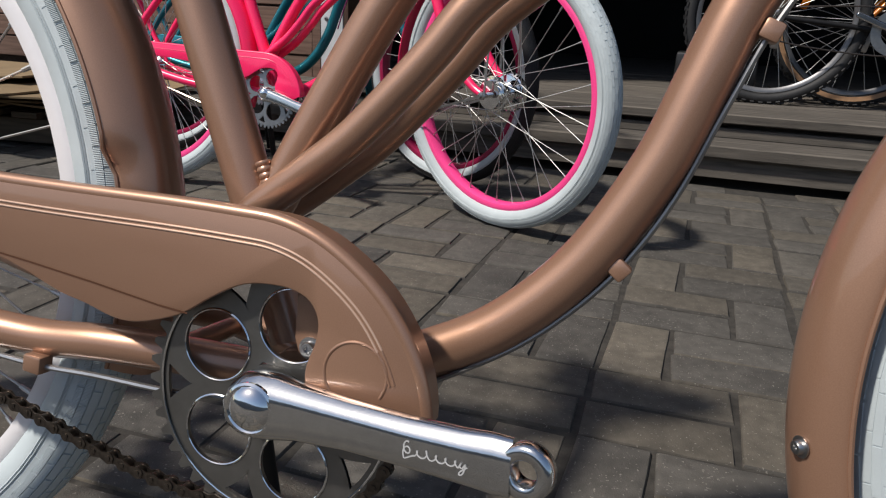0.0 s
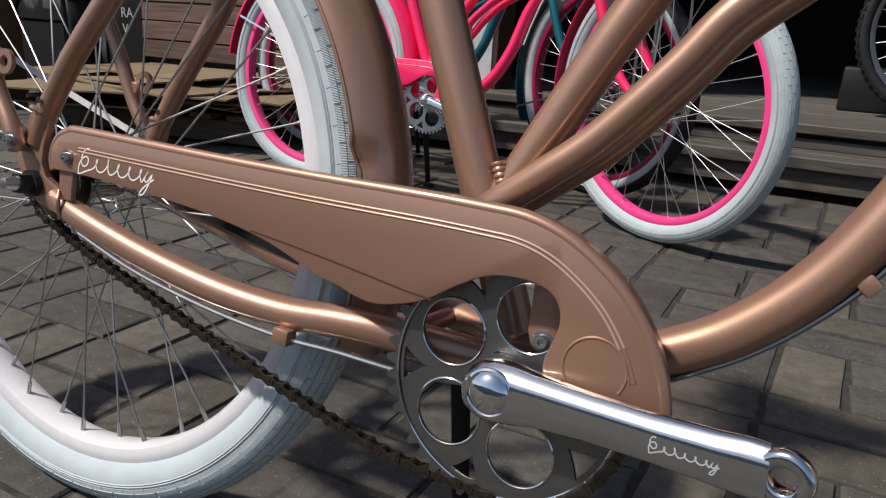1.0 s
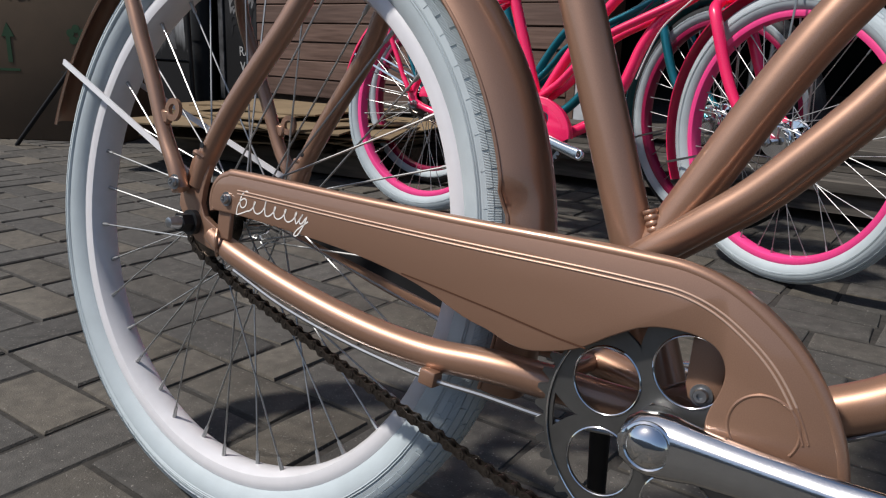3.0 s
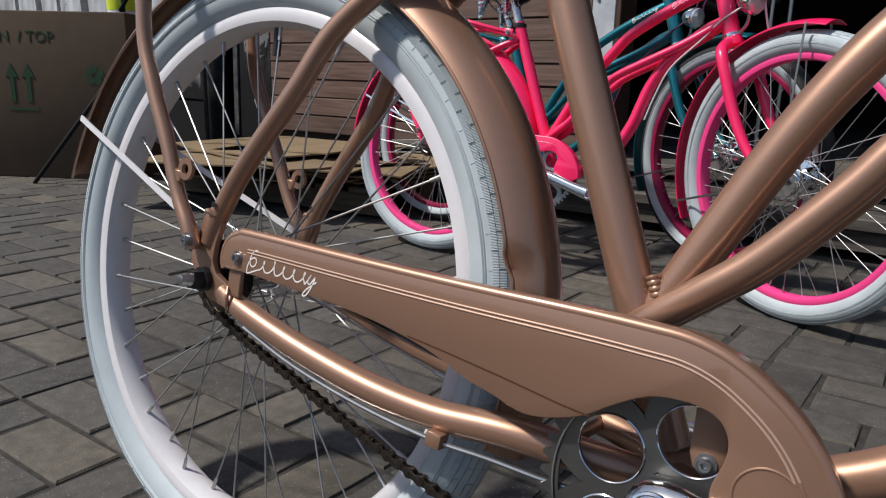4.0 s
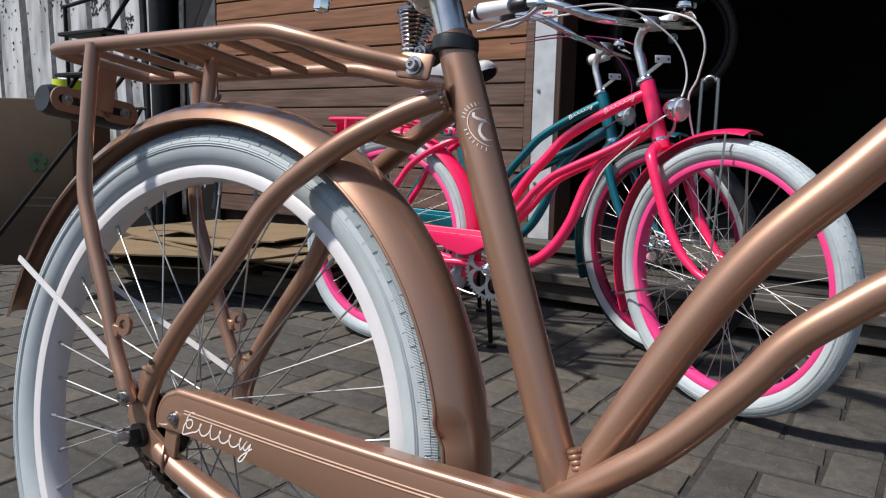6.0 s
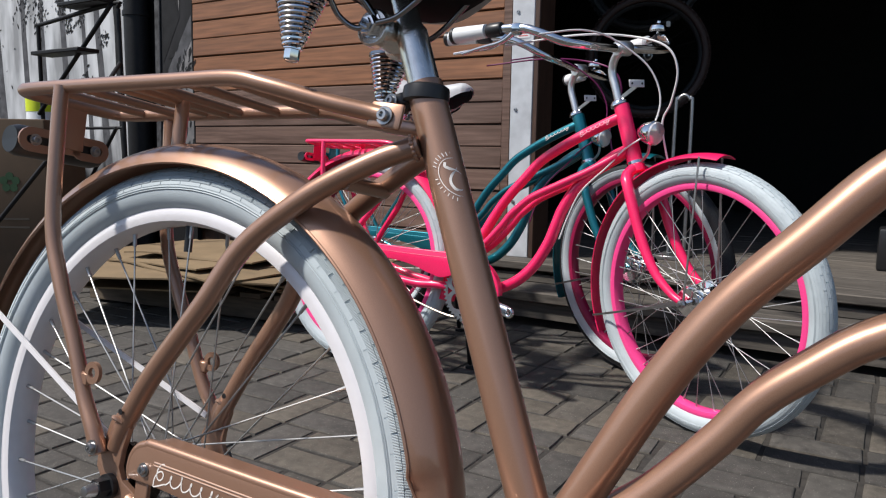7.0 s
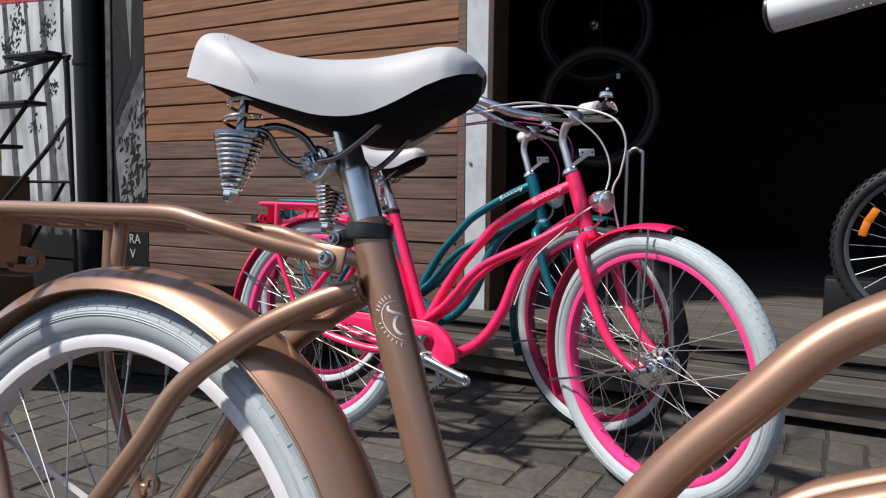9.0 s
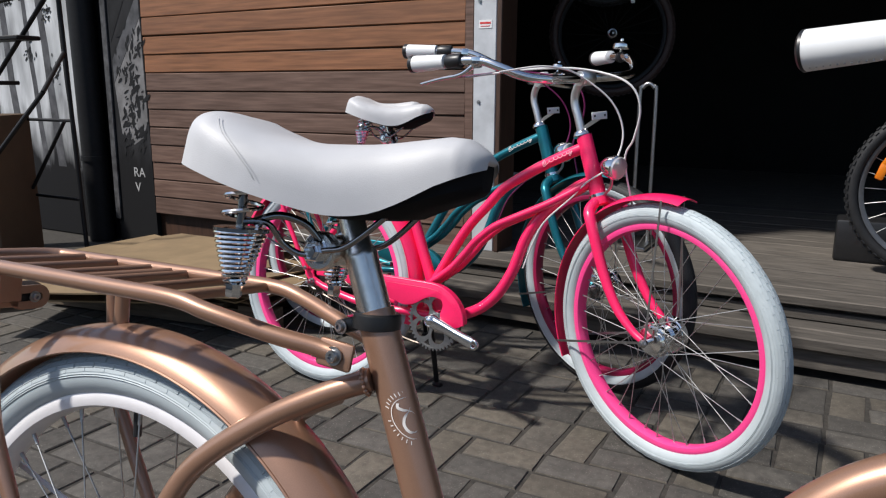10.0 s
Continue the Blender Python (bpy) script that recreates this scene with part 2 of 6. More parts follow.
def tube(pts, r, seg=14, closed=False, n=6, caps=True, flat=1.0, bm=None):
    """A round tube along pts; r one radius or one for each given point."""
    bm = bm or bmesh.new()
    path = smooth_path(pts, n, closed) if n > 1 else [Vector(p) for p in pts]
    if isinstance(r, (int, float)):
        rad = [r] * len(path)
    else:
        at = np.linspace(0, len(r) - 1, len(path))
        rad = list(np.interp(at, range(len(r)), r))
    count, rings, side = len(path), [], None
    for i, p in enumerate(path):
        a = path[i - 1] if i or closed else p
        b = path[(i + 1) % count] if i + 1 < count or closed else p
        d = (b - a).normalized()
        if side is None:
            side = d.cross(Vector((0, 0, 1)))
            if side.length < 0.1:
                side = d.cross(Vector((0, 1, 0)))
        side = (side - d * side.dot(d)).normalized()
        up = side.cross(d)
        rings.append([bm.verts.new(p + (side * math.cos(u) * flat + up * math.sin(u)) * rad[i]) for u in (2 * math.pi * k / seg for k in range(seg))])
    for i in range(count if closed else count - 1):
        A, B = rings[i], rings[(i + 1) % count]
        for k in range(seg):
            bm.faces.new((A[k], A[(k + 1) % seg], B[(k + 1) % seg], B[k]))
    if caps and not closed:
        bm.faces.new(rings[0][::-1])
        bm.faces.new(rings[-1])
    return bm


def lathe(profile, centre=(0, 0, 0), seg=48, closed=True, span=None, bm=None):
    """Turns a profile of (radius, y) about the y axis through centre. span: degrees from and to, from +x towards +z."""
    bm = bm or bmesh.new()
    c = Vector(centre)
    full = span is None
    lo, hi = (0, 360) if full else span
    steps = seg if full else seg + 1
    rings = []
    for i in range(steps):
        u = radians(lo + (hi - lo) * i / seg)
        rings.append([bm.verts.new(c + Vector((r * math.cos(u), y, r * math.sin(u)))) for r, y in profile])
    m = len(profile)
    for i in range(steps if full else steps - 1):
        A, B = rings[i], rings[(i + 1) % steps]
        for k in range(m if closed else m - 1):
            bm.faces.new((A[k], B[k], B[(k + 1) % m], A[(k + 1) % m]))
    if closed and not full:
        bm.faces.new(rings[0])
        bm.faces.new(rings[-1][::-1])
    return bm


def spin(profile, base, axis, seg=24, bm=None):
    """A solid of revolution: profile of (radius, height) along axis from base, with closed ends."""
    bm = bm or bmesh.new()
    base, d = Vector(base), Vector(axis).normalized()
    side = d.cross(Vector((0, 0, 1)))
    if side.length < 0.1:
        side = d.cross(Vector((0, 1, 0)))
    side.normalize()
    up = side.cross(d)
    rings = [[bm.verts.new(base + d * h + (side * math.cos(u) + up * math.sin(u)) * max(r, 1e-4)) for u in (2 * math.pi * k / seg for k in range(seg))] for r, h in profile]
    for A, B in zip(rings, rings[1:]):
        for k in range(seg):
            bm.faces.new((A[k], A[(k + 1) % seg], B[(k + 1) % seg], B[k]))
    bm.faces.new(rings[0][::-1])
    bm.faces.new(rings[-1])
    return bm


def block(centre, size, bevel=0.0, turn=None, bm=None, segments=1):
    """A box with bevelled edges."""
    one = bmesh.new()
    bmesh.ops.create_cube(one, size=1.0)
    bmesh.ops.scale(one, vec=size, verts=one.verts)
    if bevel:
        bmesh.ops.bevel(one, geom=one.edges[:], offset=bevel, segments=segments, affect="EDGES", profile=0.5)
    m = Matrix.Translation(centre) @ (turn or Matrix())
    bmesh.ops.transform(one, matrix=m, verts=one.verts)
    if bm is None:
        return one
    merge(bm, one)
    return bm


def merge(bm, other):
    made = {v: bm.verts.new(v.co) for v in other.verts}
    for f in other.faces:
        bm.faces.new([made[v] for v in f.verts])
    other.free()
    return bm


def plate(outline, y0, y1, bevel=0.0, bm=None):
    """An outline of (x, z) made into a plate between y0 and y1."""
    one = bmesh.new()
    front = [one.verts.new((x, y0, z)) for x, z in outline]
    back = [one.verts.new((x, y1, z)) for x, z in outline]
    n = len(outline)
    one.faces.new(front)
    one.faces.new(back[::-1])
    for k in range(n):
        one.faces.new((front[k], back[k], back[(k + 1) % n], front[(k + 1) % n]))
    bmesh.ops.recalc_face_normals(one, faces=one.faces[:])
    if bevel:
        rim = [e for e in one.edges if len({v.co.y for v in e.verts}) == 1 and abs(e.verts[0].co.y - y0) < 1e-6]
        bmesh.ops.bevel(one, geom=rim, offset=bevel, segments=2, affect="EDGES", profile=0.5)
    if bm is None:
        return one
    return merge(bm, one)


def ribbon(lines, width, normal, bm=None, lift=0.0004):
    """Flat strips of the given width along lines of points; normal: a vector, or a function of the point."""
    bm = bm or bmesh.new()
    for pts in lines:
        pts = [Vector(p) for p in pts]
        pairs = []
        for i, p in enumerate(pts):
            d = (pts[min(i + 1, len(pts) - 1)] - pts[max(i - 1, 0)])
            if d.length < 1e-9:
                continue
            nrm = normal(p) if callable(normal) else Vector(normal)
            s = nrm.cross(d.normalized()).normalized() * width / 2
            q = p + nrm * lift
            pairs.append((bm.verts.new(q - s), bm.verts.new(q + s)))
        for (a, b), (c, d) in zip(pairs, pairs[1:]):
            bm.faces.new((a, b, d, c))
    return bm


def part(name, bm, mat, parent=None, label="", m=None, angle=38):
    """Links a bmesh as one mesh object under a thing or a part."""
    bmesh.ops.recalc_face_normals(bm, faces=bm.faces[:])
    me = bpy.data.meshes.new(name)
    bm.to_mesh(me)
    bm.free()
    me.polygons.foreach_set("use_smooth", [True] * len(me.polygons))
    me.set_sharp_from_angle(angle=radians(angle))
    me.materials.append(mat)
    ob = new(name, me)
    if parent:
        ob.parent = parent
    if m is not None:
        ob.matrix_local = m
    if label:
        ob["label"] = label
    return ob


def shared(name, ob, parent, m):
    """Another object on the mesh of ob."""
    o = new(name, ob.data)
    o.parent = parent
    o.matrix_local = m
    return o


def thing(name, m, label, category, group="", kind=""):
    o = new(name)
    o.empty_display_size = 0.05
    o.matrix_world = m
    return tagged(o, label, category, group, kind)


# ---- bicycles ----
R_TYRE = 0.335
VALVE = 91.7
HUB = Vector((0.0, 0.0, R_TYRE))
BB = Vector((0.4765, 0.0, 0.2725))
FRONT = Vector((1.150, 0.0, R_TYRE))
HEAD_TOP, HEAD_LOW = Vector((0.876, 0.0, 0.815)), Vector((0.931, 0.0, 0.668))
STEER = (HEAD_LOW - HEAD_TOP).normalized()


def steered(degrees):
    """The turn of fork and bars about the head tube; positive to the left."""
    return Matrix.Translation(HEAD_LOW) @ Matrix.Rotation(radians(degrees), 4, -STEER) @ Matrix.Translation(-HEAD_LOW)


def seat_x(z):
    return 0.2705 + 0.4065 * (0.746 - z)


def scrawl(width, height, loops, cap=1.6):
    """A loopy pen stroke, as a plain shape in place of a trade name: a list of (u, v)."""
    pts = []
    for i in range(22):
        a = radians(40 + 560 * i / 21)
        grow = 0.75 + 0.25 * i / 21
        pts.append((width * (0.075 + 0.060 * grow * math.cos(a)), height * cap * (0.62 - 0.62 * i / 21 + 0.34 * grow * math.sin(a))))
    n = loops * 14
    for i in range(n):
        t = i / n
        a = 2 * math.pi * loops * t
        tall = 1.0 + 0.9 * math.exp(-((t - 0.36) / 0.055) ** 2)
        up = 0.5 - 0.5 * math.cos(a)
        pts.append((width * (0.17 + 0.74 * t) + 0.034 * width * math.sin(a), height * (0.62 * tall * up - 0.05)))
    for u, v in ((0.925, 0.55), (0.905, 0.15), (0.945, 0.02), (0.985, 0.45), (0.975, -0.10), (0.940, -0.62), (0.895, -0.66), (0.915, -0.35), (0.985, 0.05), (1.02, 0.22)):
        pts.append((width * u, height * v))
    return pts


def tread_blocks(centre, ribs):
    """Raised rubber blocks round the tyre's crown and shoulders."""
    bm = bmesh.new()
    rows = [(-77, 9, 0.0), (-66, 10, 0.25), (-54, 11, 0.0), (-40, 12, 0.5), (-24, 13, 0.0), (-8, 13, 0.5), (8, 13, 0.0), (24, 13, 0.5), (40, 12, 0.0), (54, 11, 0.5), (66, 10, 0.75), (77, 9, 0.5)]
    count, rc, rt = 64, R_TYRE - 0.0275, 0.0263
    for tilt, size, off in rows:
        if ribs and 50 < abs(tilt) < 70:
            continue
        for k in range(count):
            a0 = 2 * math.pi * (k + off) / count
            a1 = a0 + 2 * math.pi / count * (0.93 if abs(tilt) < 50 else 0.965)
            quad = []
            for h in (-0.0008, 0.0012 if abs(tilt) < 50 else 0.0004):
                for a, w in ((a0, tilt - size / 2), (a1, tilt - size / 2), (a1, tilt + size / 2), (a0, tilt + size / 2)):
                    u = radians(w)
                    r = rc + (rt + h) * math.cos(u)
                    quad.append(bm.verts.new((centre[0] + r * math.cos(a), centre[1] + (rt + h) * math.sin(u) * 1.03, centre[2] + r * math.sin(a))))
            bm.faces.new(quad[4:])
            for i in range(4):
                bm.faces.new((quad[i], quad[(i + 1) % 4], quad[4 + (i + 1) % 4], quad[4 + i]))
    return bm


def build_wheel(bike, name, centre, rim_mat, tyre_mat, tread_mat, m, flange=0.021, drum=False, spokes=36, label="", ribs=False):
    """A wheel: the rim with its tyre, tread, hub and spokes under it."""
    c = centre
    rim = part(name, lathe([(0.2865, -0.0175), (0.2885, -0.0160), (0.2800, -0.0135), (0.2760, -0.010), (0.2800, 0.0), (0.2760, 0.010), (0.2800, 0.0135), (0.2885, 0.0160),
                            (0.2865, 0.0175), (0.2790, 0.0185), (0.2730, 0.0170), (0.2695, 0.0100), (0.2685, 0.0), (0.2695, -0.0100), (0.2730, -0.0170), (0.2790, -0.0185)], c, 96), rim_mat, bike, label, m)
    rc, rt = R_TYRE - 0.0275, 0.0263
    prof = []
    for k in range(25):
        u = radians(-146 + 292 * k / 24)
        bulge = 1.03
        prof.append((rc + rt * math.cos(u), rt * math.sin(u) * bulge))
    part("tyre", lathe(prof, c, 120, closed=True), tyre_mat, rim, angle=60)
    ridges = bmesh.new()
    for u in (-92, -87, 87, 92):
        rr, yy = rc + (rt + 0.0002) * math.cos(radians(u)), (rt + 0.0002) * 1.03 * math.sin(radians(u))
        lathe([(rr + 0.0009, yy), (rr, yy + math.copysign(0.0009, u)), (rr - 0.0009, yy)], c, 96, bm=ridges)
    part("sidewall_ridge", ridges, tyre_mat, rim)
    if tread_mat is not tyre_mat:
        part("tread_band", lathe([(rc + (rt + 0.0004) * math.cos(radians(u)), (rt + 0.0004) * 1.03 * math.sin(radians(u))) for u in range(-80, 81, 10)], c, 96, closed=False), tread_mat, rim, angle=60)
    part("tread", tread_blocks(c, ribs), tread_mat, rim, angle=20)
    if ribs:
        for side, lo, mid, hi, off in ((-1, 48, 54, 60, 0), (-1, 61.5, 67, 72.5, 24), (1, 48, 54, 60, 12), (1, 61.5, 67, 72.5, 36)):
            band = bmesh.new()
            count, lines = 3072, []
            for k in range(count):
                a = 2 * math.pi * k / count
                h = rt + (-0.0002 if (k + off) % 48 < 3 else 0.0013 if k % 2 else 0.00085)
                row = []
                for u, e in ((lo - 0.4, 0.0018), (lo, 0.0), (mid, 0.0), (hi, 0.0), (hi + 0.4, 0.0018)):
                    r = rc + (h - e) * math.cos(radians(u))
                    row.append(band.verts.new(c + Vector((r * math.cos(a), side * (h - e) * math.sin(radians(u)) * 1.03, r * math.sin(a)))))
                lines.append(row)
            for k in range(count):
                for i in range(4):
                    band.faces.new((lines[k][i], lines[(k + 1) % count][i], lines[(k + 1) % count][i + 1], lines[k][i + 1]))
            part("ribbed_shoulder", band, tread_mat, rim, angle=15)
    if drum:
        hub = spin([(0.007, -0.058), (0.007, -0.046), (0.034, -0.045), (0.036, -0.030), (0.044, -0.029), (0.044, -0.024), (0.028, -0.022), (0.027, 0.018), (0.043, 0.022), (0.043, 0.027), (0.046, 0.029), (0.047, 0.042), (0.034, 0.046), (0.007, 0.047), (0.007, 0.058)], c, (0, 1, 0), 28)
    else:
        hub = spin([(0.006, -0.078), (0.006, -0.055), (0.016, -0.053), (0.016, -0.034), (0.0275, -0.031), (0.0275, -0.027), (0.017, -0.024), (0.015, 0.02), (0.026, 0.026), (0.026, 0.030), (0.014, 0.033), (0.012, 0.055), (0.006, 0.056), (0.006, 0.085)], c, (0, 1, 0), 28)
    part("hub", hub, CHROME, rim, "chromed hub shell")
    # spokes: one right-going and one left-going shape, turned round the axle
    first = {}
    rh = 0.040 if drum else 0.025
    for k in range(spokes):
        side = -1 if k % 2 else 1
        way = 1 if (k // 2) % 2 else -1
        a = 2 * math.pi * k / spokes
        key = (side, way)
        if key not in first:
            h = radians(62) * way
            A = Vector((rh * math.cos(h), side * flange * (1.35 if side < 0 else 1.2), rh * math.sin(h)))
            B = Vector((0.2705, side * 0.004, 0))
            bm = tube([A, A.lerp(B, 0.94)], 0.00105, 6, n=1)
            tube([A.lerp(B, 0.94), A.lerp(B, 0.985), B], [0.0019, 0.0023, 0.0028], 8, n=1, bm=bm)
            ob = part("spoke", bm, SPOKE, rim, "", Matrix.Translation(c) @ Matrix.Rotation(-a, 4, "Y"))
            first[key] = ob
        else:
            shared("spoke", first[key], rim, Matrix.Translation(c) @ Matrix.Rotation(-a, 4, "Y"))
    return rim


def mudguard(centre, lo, hi, r=0.3620, half=0.038, depth=0.025, pinch=None):
    """A curved steel mudguard of round section with rolled edges, between two angles. pinch: the angle below which its near edge is bent inwards."""
    arc = (half * half + depth * depth) / (2 * depth)
    reach = math.asin(min(half / arc, 1.0))
    outer = [(r - arc * (1 - math.cos(reach * u)), arc * math.sin(reach * u)) for u in np.linspace(-1, 1, 21)]
    inner = [(a - 0.0016, b * 0.965) for a, b in outer[::-1]]
    bm = lathe(outer + inner, centre, 110, closed=True, span=(lo, hi))
    for y in (-half, half):
        edge = [Vector(centre) + Vector(((r - depth) * math.cos(radians(a)), y, (r - depth) * math.sin(radians(a)))) for a in np.linspace(lo, hi, 110)]
        tube(edge, 0.0016, 6, n=1, bm=bm)
    if pinch is not None:
        for v in bm.verts:
            if v.co.y < 0:
                a = math.degrees(math.atan2(v.co.z - centre[2], v.co.x - centre[0]))
                near = min(max(-v.co.y / half - 0.35, 0.0) / 0.65, 1.0)
                v.co.y += 0.0075 * near * min(max((pinch + 1.2 - a) / 2.4, 0.0), 1.0)
                out = Vector((v.co.x - centre[0], 0, v.co.z - centre[2])).normalized()
                v.co -= out * 0.004 * near * math.exp(-((a - pinch) / 1.3) ** 2)
    return bm


def guard_outline():
    top = [(0.029, 0.355), (0.0265, 0.364), (0.0285, 0.376), (0.036, 0.386), (0.048, 0.391), (0.064, 0.3925), (0.199, 0.390), (0.310, 0.389), (0.403, 0.3895), (0.450, 0.389), (0.480, 0.3875), (0.506, 0.3800), (0.530, 0.3660), (0.550, 0.3490), (0.566, 0.3280), (0.577, 0.3060), (0.582, 0.2870), (0.583, 0.274)]
    low = [(0.566, 0.264), (0.535, 0.264), (0.512, 0.274), (0.506, 0.290), (0.506, 0.302), (0.511, 0.318), (0.511, 0.332), (0.503, 0.343), (0.486, 0.3475), (0.461, 0.3450), (0.438, 0.3330), (0.415, 0.318), (0.385, 0.3085), (0.365, 0.3085), (0.345, 0.314), (0.322, 0.319), (0.288, 0.331), (0.254, 0.339), (0.205, 0.346), (0.139, 0.351), (0.065, 0.3545)]
    return top, low


def chainring_mesh(c, y, r=0.0885, thick=0.003):
    """A steel ring plate with five round windows, a solid centre and teeth."""
    bm = bmesh.new()
    hole_r, hole_d, r_in = 0.0238, 0.0490, 0.020
    for s in range(5):
        mid = radians(76 + 72 * s)
        h = Vector((math.cos(mid), math.sin(mid))) * hole_d
        inner, outer = [], []
        n = 48
        for k in range(n):
            a = mid + 2 * math.pi * k / n
            d = Vector((math.cos(a), math.sin(a)))
            inner.append(h + d * hole_r)
            lo_, hi_ = hole_r, 0.2
            for _ in range(26):
                t = (lo_ + hi_) / 2
                q = h + d * t
                ang = abs((math.atan2(q.y, q.x) - mid + math.pi) % (2 * math.pi) - math.pi)
                ok = r_in <= q.length <= 0.0780 and ang <= radians(36) and not (q.length > 0.0595 and ang > radians(36) - radians(8.5) * (q.length - 0.0595) / 0.017)
                lo_, hi_ = (t, hi_) if ok else (lo_, t)
            outer.append(h + d * lo_)
        layers = []
        for dy in (0, thick):
            layers.append(([bm.verts.new((c[0] + p.x, y + dy, c[2] + p.y)) for p in inner], [bm.verts.new((c[0] + p.x, y + dy, c[2] + p.y)) for p in outer]))
        for i, o in layers:
            for k in range(n):
                bm.faces.new((i[k], i[(k + 1) % n], o[(k + 1) % n], o[k]))
        for k in range(n):
            bm.faces.new((layers[0][0][k], layers[0][0][(k + 1) % n], layers[1][0][(k + 1) % n], layers[1][0][k]))
    teeth = 44
    prof_o, n = [], teeth * 4
    for k in range(n):
        rr = r - 0.004 + (0.0, 0.0072, 0.0072, 0.0)[k % 4]
        a = 2 * math.pi * k / n
        prof_o.append((rr * math.cos(a), rr * math.sin(a)))
    prof_i = [((r - 0.0045) * math.cos(2 * math.pi * k / n), (r - 0.0045) * math.sin(2 * math.pi * k / n)) for k in range(n)]
    L = []
    for dy in (0.0002, thick - 0.0002):
        L.append(([bm.verts.new((c[0] + x, y + dy, c[2] + z)) for x, z in prof_i], [bm.verts.new((c[0] + x, y + dy, c[2] + z)) for x, z in prof_o]))
    for k in range(n):
        j = (k + 1) % n
        for i, o in L:
            bm.faces.new((i[k], i[j], o[j], o[k]))
        bm.faces.new((L[0][1][k], L[0][1][j], L[1][1][j], L[1][1][k]))
    # the rim, its raised edge and the solid centre
    lathe([(0.0774, 0.0001), (r - 0.004, 0.0001), (r - 0.004, thick - 0.0001), (0.0774, thick - 0.0001)], (c[0], y, c[2]), 88, bm=bm)
    lathe([(r - 0.0075, -0.0008), (r - 0.0045, -0.0008), (r - 0.0045, 0.0), (r - 0.0075, 0.0)], (c[0], y, c[2]), 72, bm=bm)
    spin([(0.0205, -0.001), (0.0205, thick + 0.001)], (c[0], y, c[2]), (0, 1, 0), 32, bm=bm)
    bmesh.ops.remove_doubles(bm, verts=bm.verts[:], dist=0.00012)
    return bm


CRANK_SECTION = [(0.0, -0.85), (0.12, -0.97), (0.50, -1.0), (0.84, -0.97), (0.96, -0.88), (1.0, -0.72), (1.0, -0.25), (1.0, 0.22), (0.985, 0.40), (0.93, 0.52), (0.80, 0.68), (0.62, 0.87), (0.48, 0.97), (0.30, 1.0), (0.10, 0.96), (0.0, 0.82)]


def crank_mesh(c, direction, y_in=-0.066):
    """A polished crank arm, thick at the axle, narrow in the middle and rounded at the pedal eye."""
    bm = bmesh.new()
    d = Vector((math.cos(radians(direction)), 0, math.sin(radians(direction))))
    up = Vector((0, 1, 0)).cross(d) * -1
    if up.z < 0:
        up = -up
    stations = [(-0.0205, 0.0070, 0.0, 0.014), (-0.0170, 0.0135, 0.0, 0.019), (-0.009, 0.0188, 0.0, 0.020), (0.002, 0.0205, 0.0, 0.021), (0.014, 0.0195, 0.0005, 0.020), (0.030, 0.0168, 0.001, 0.0175), (0.065, 0.0145, 0.0008, 0.0150), (0.105, 0.0138, 0.0, 0.0135), (0.140, 0.0146, -0.0002, 0.0130), (0.155, 0.0156, 0.0, 0.0125), (0.1655, 0.0150, 0.0, 0.0120)]
    rings = []
    for s, half, lift, th in stations:
        out = -0.017 - 0.034 * min(max(s - 0.005, 0) / 0.165, 1.04)
        ring = []
        for o, h in CRANK_SECTION:
            ring.append(bm.verts.new(Vector(c) + d * s + up * (h * half + lift) + Vector((0, y_in + out + th * (0.5 - o), 0))))
        rings.append(ring)
    for A, B in zip(rings, rings[1:]):
        n = len(CRANK_SECTION)
        for k in range(n):
            bm.faces.new((A[k], A[(k + 1) % n], B[(k + 1) % n], B[k]))
    bm.faces.new(rings[0][::-1])
    bm.faces.new(rings[-1])
    return bm, d, up


def tail_slope(x, up):
    """The tail of the saddle leans forward towards its top."""
    return 0.011 * min(max(up, 0.0), 1.0) * math.exp(-((x - 0.116) / 0.030) ** 2)


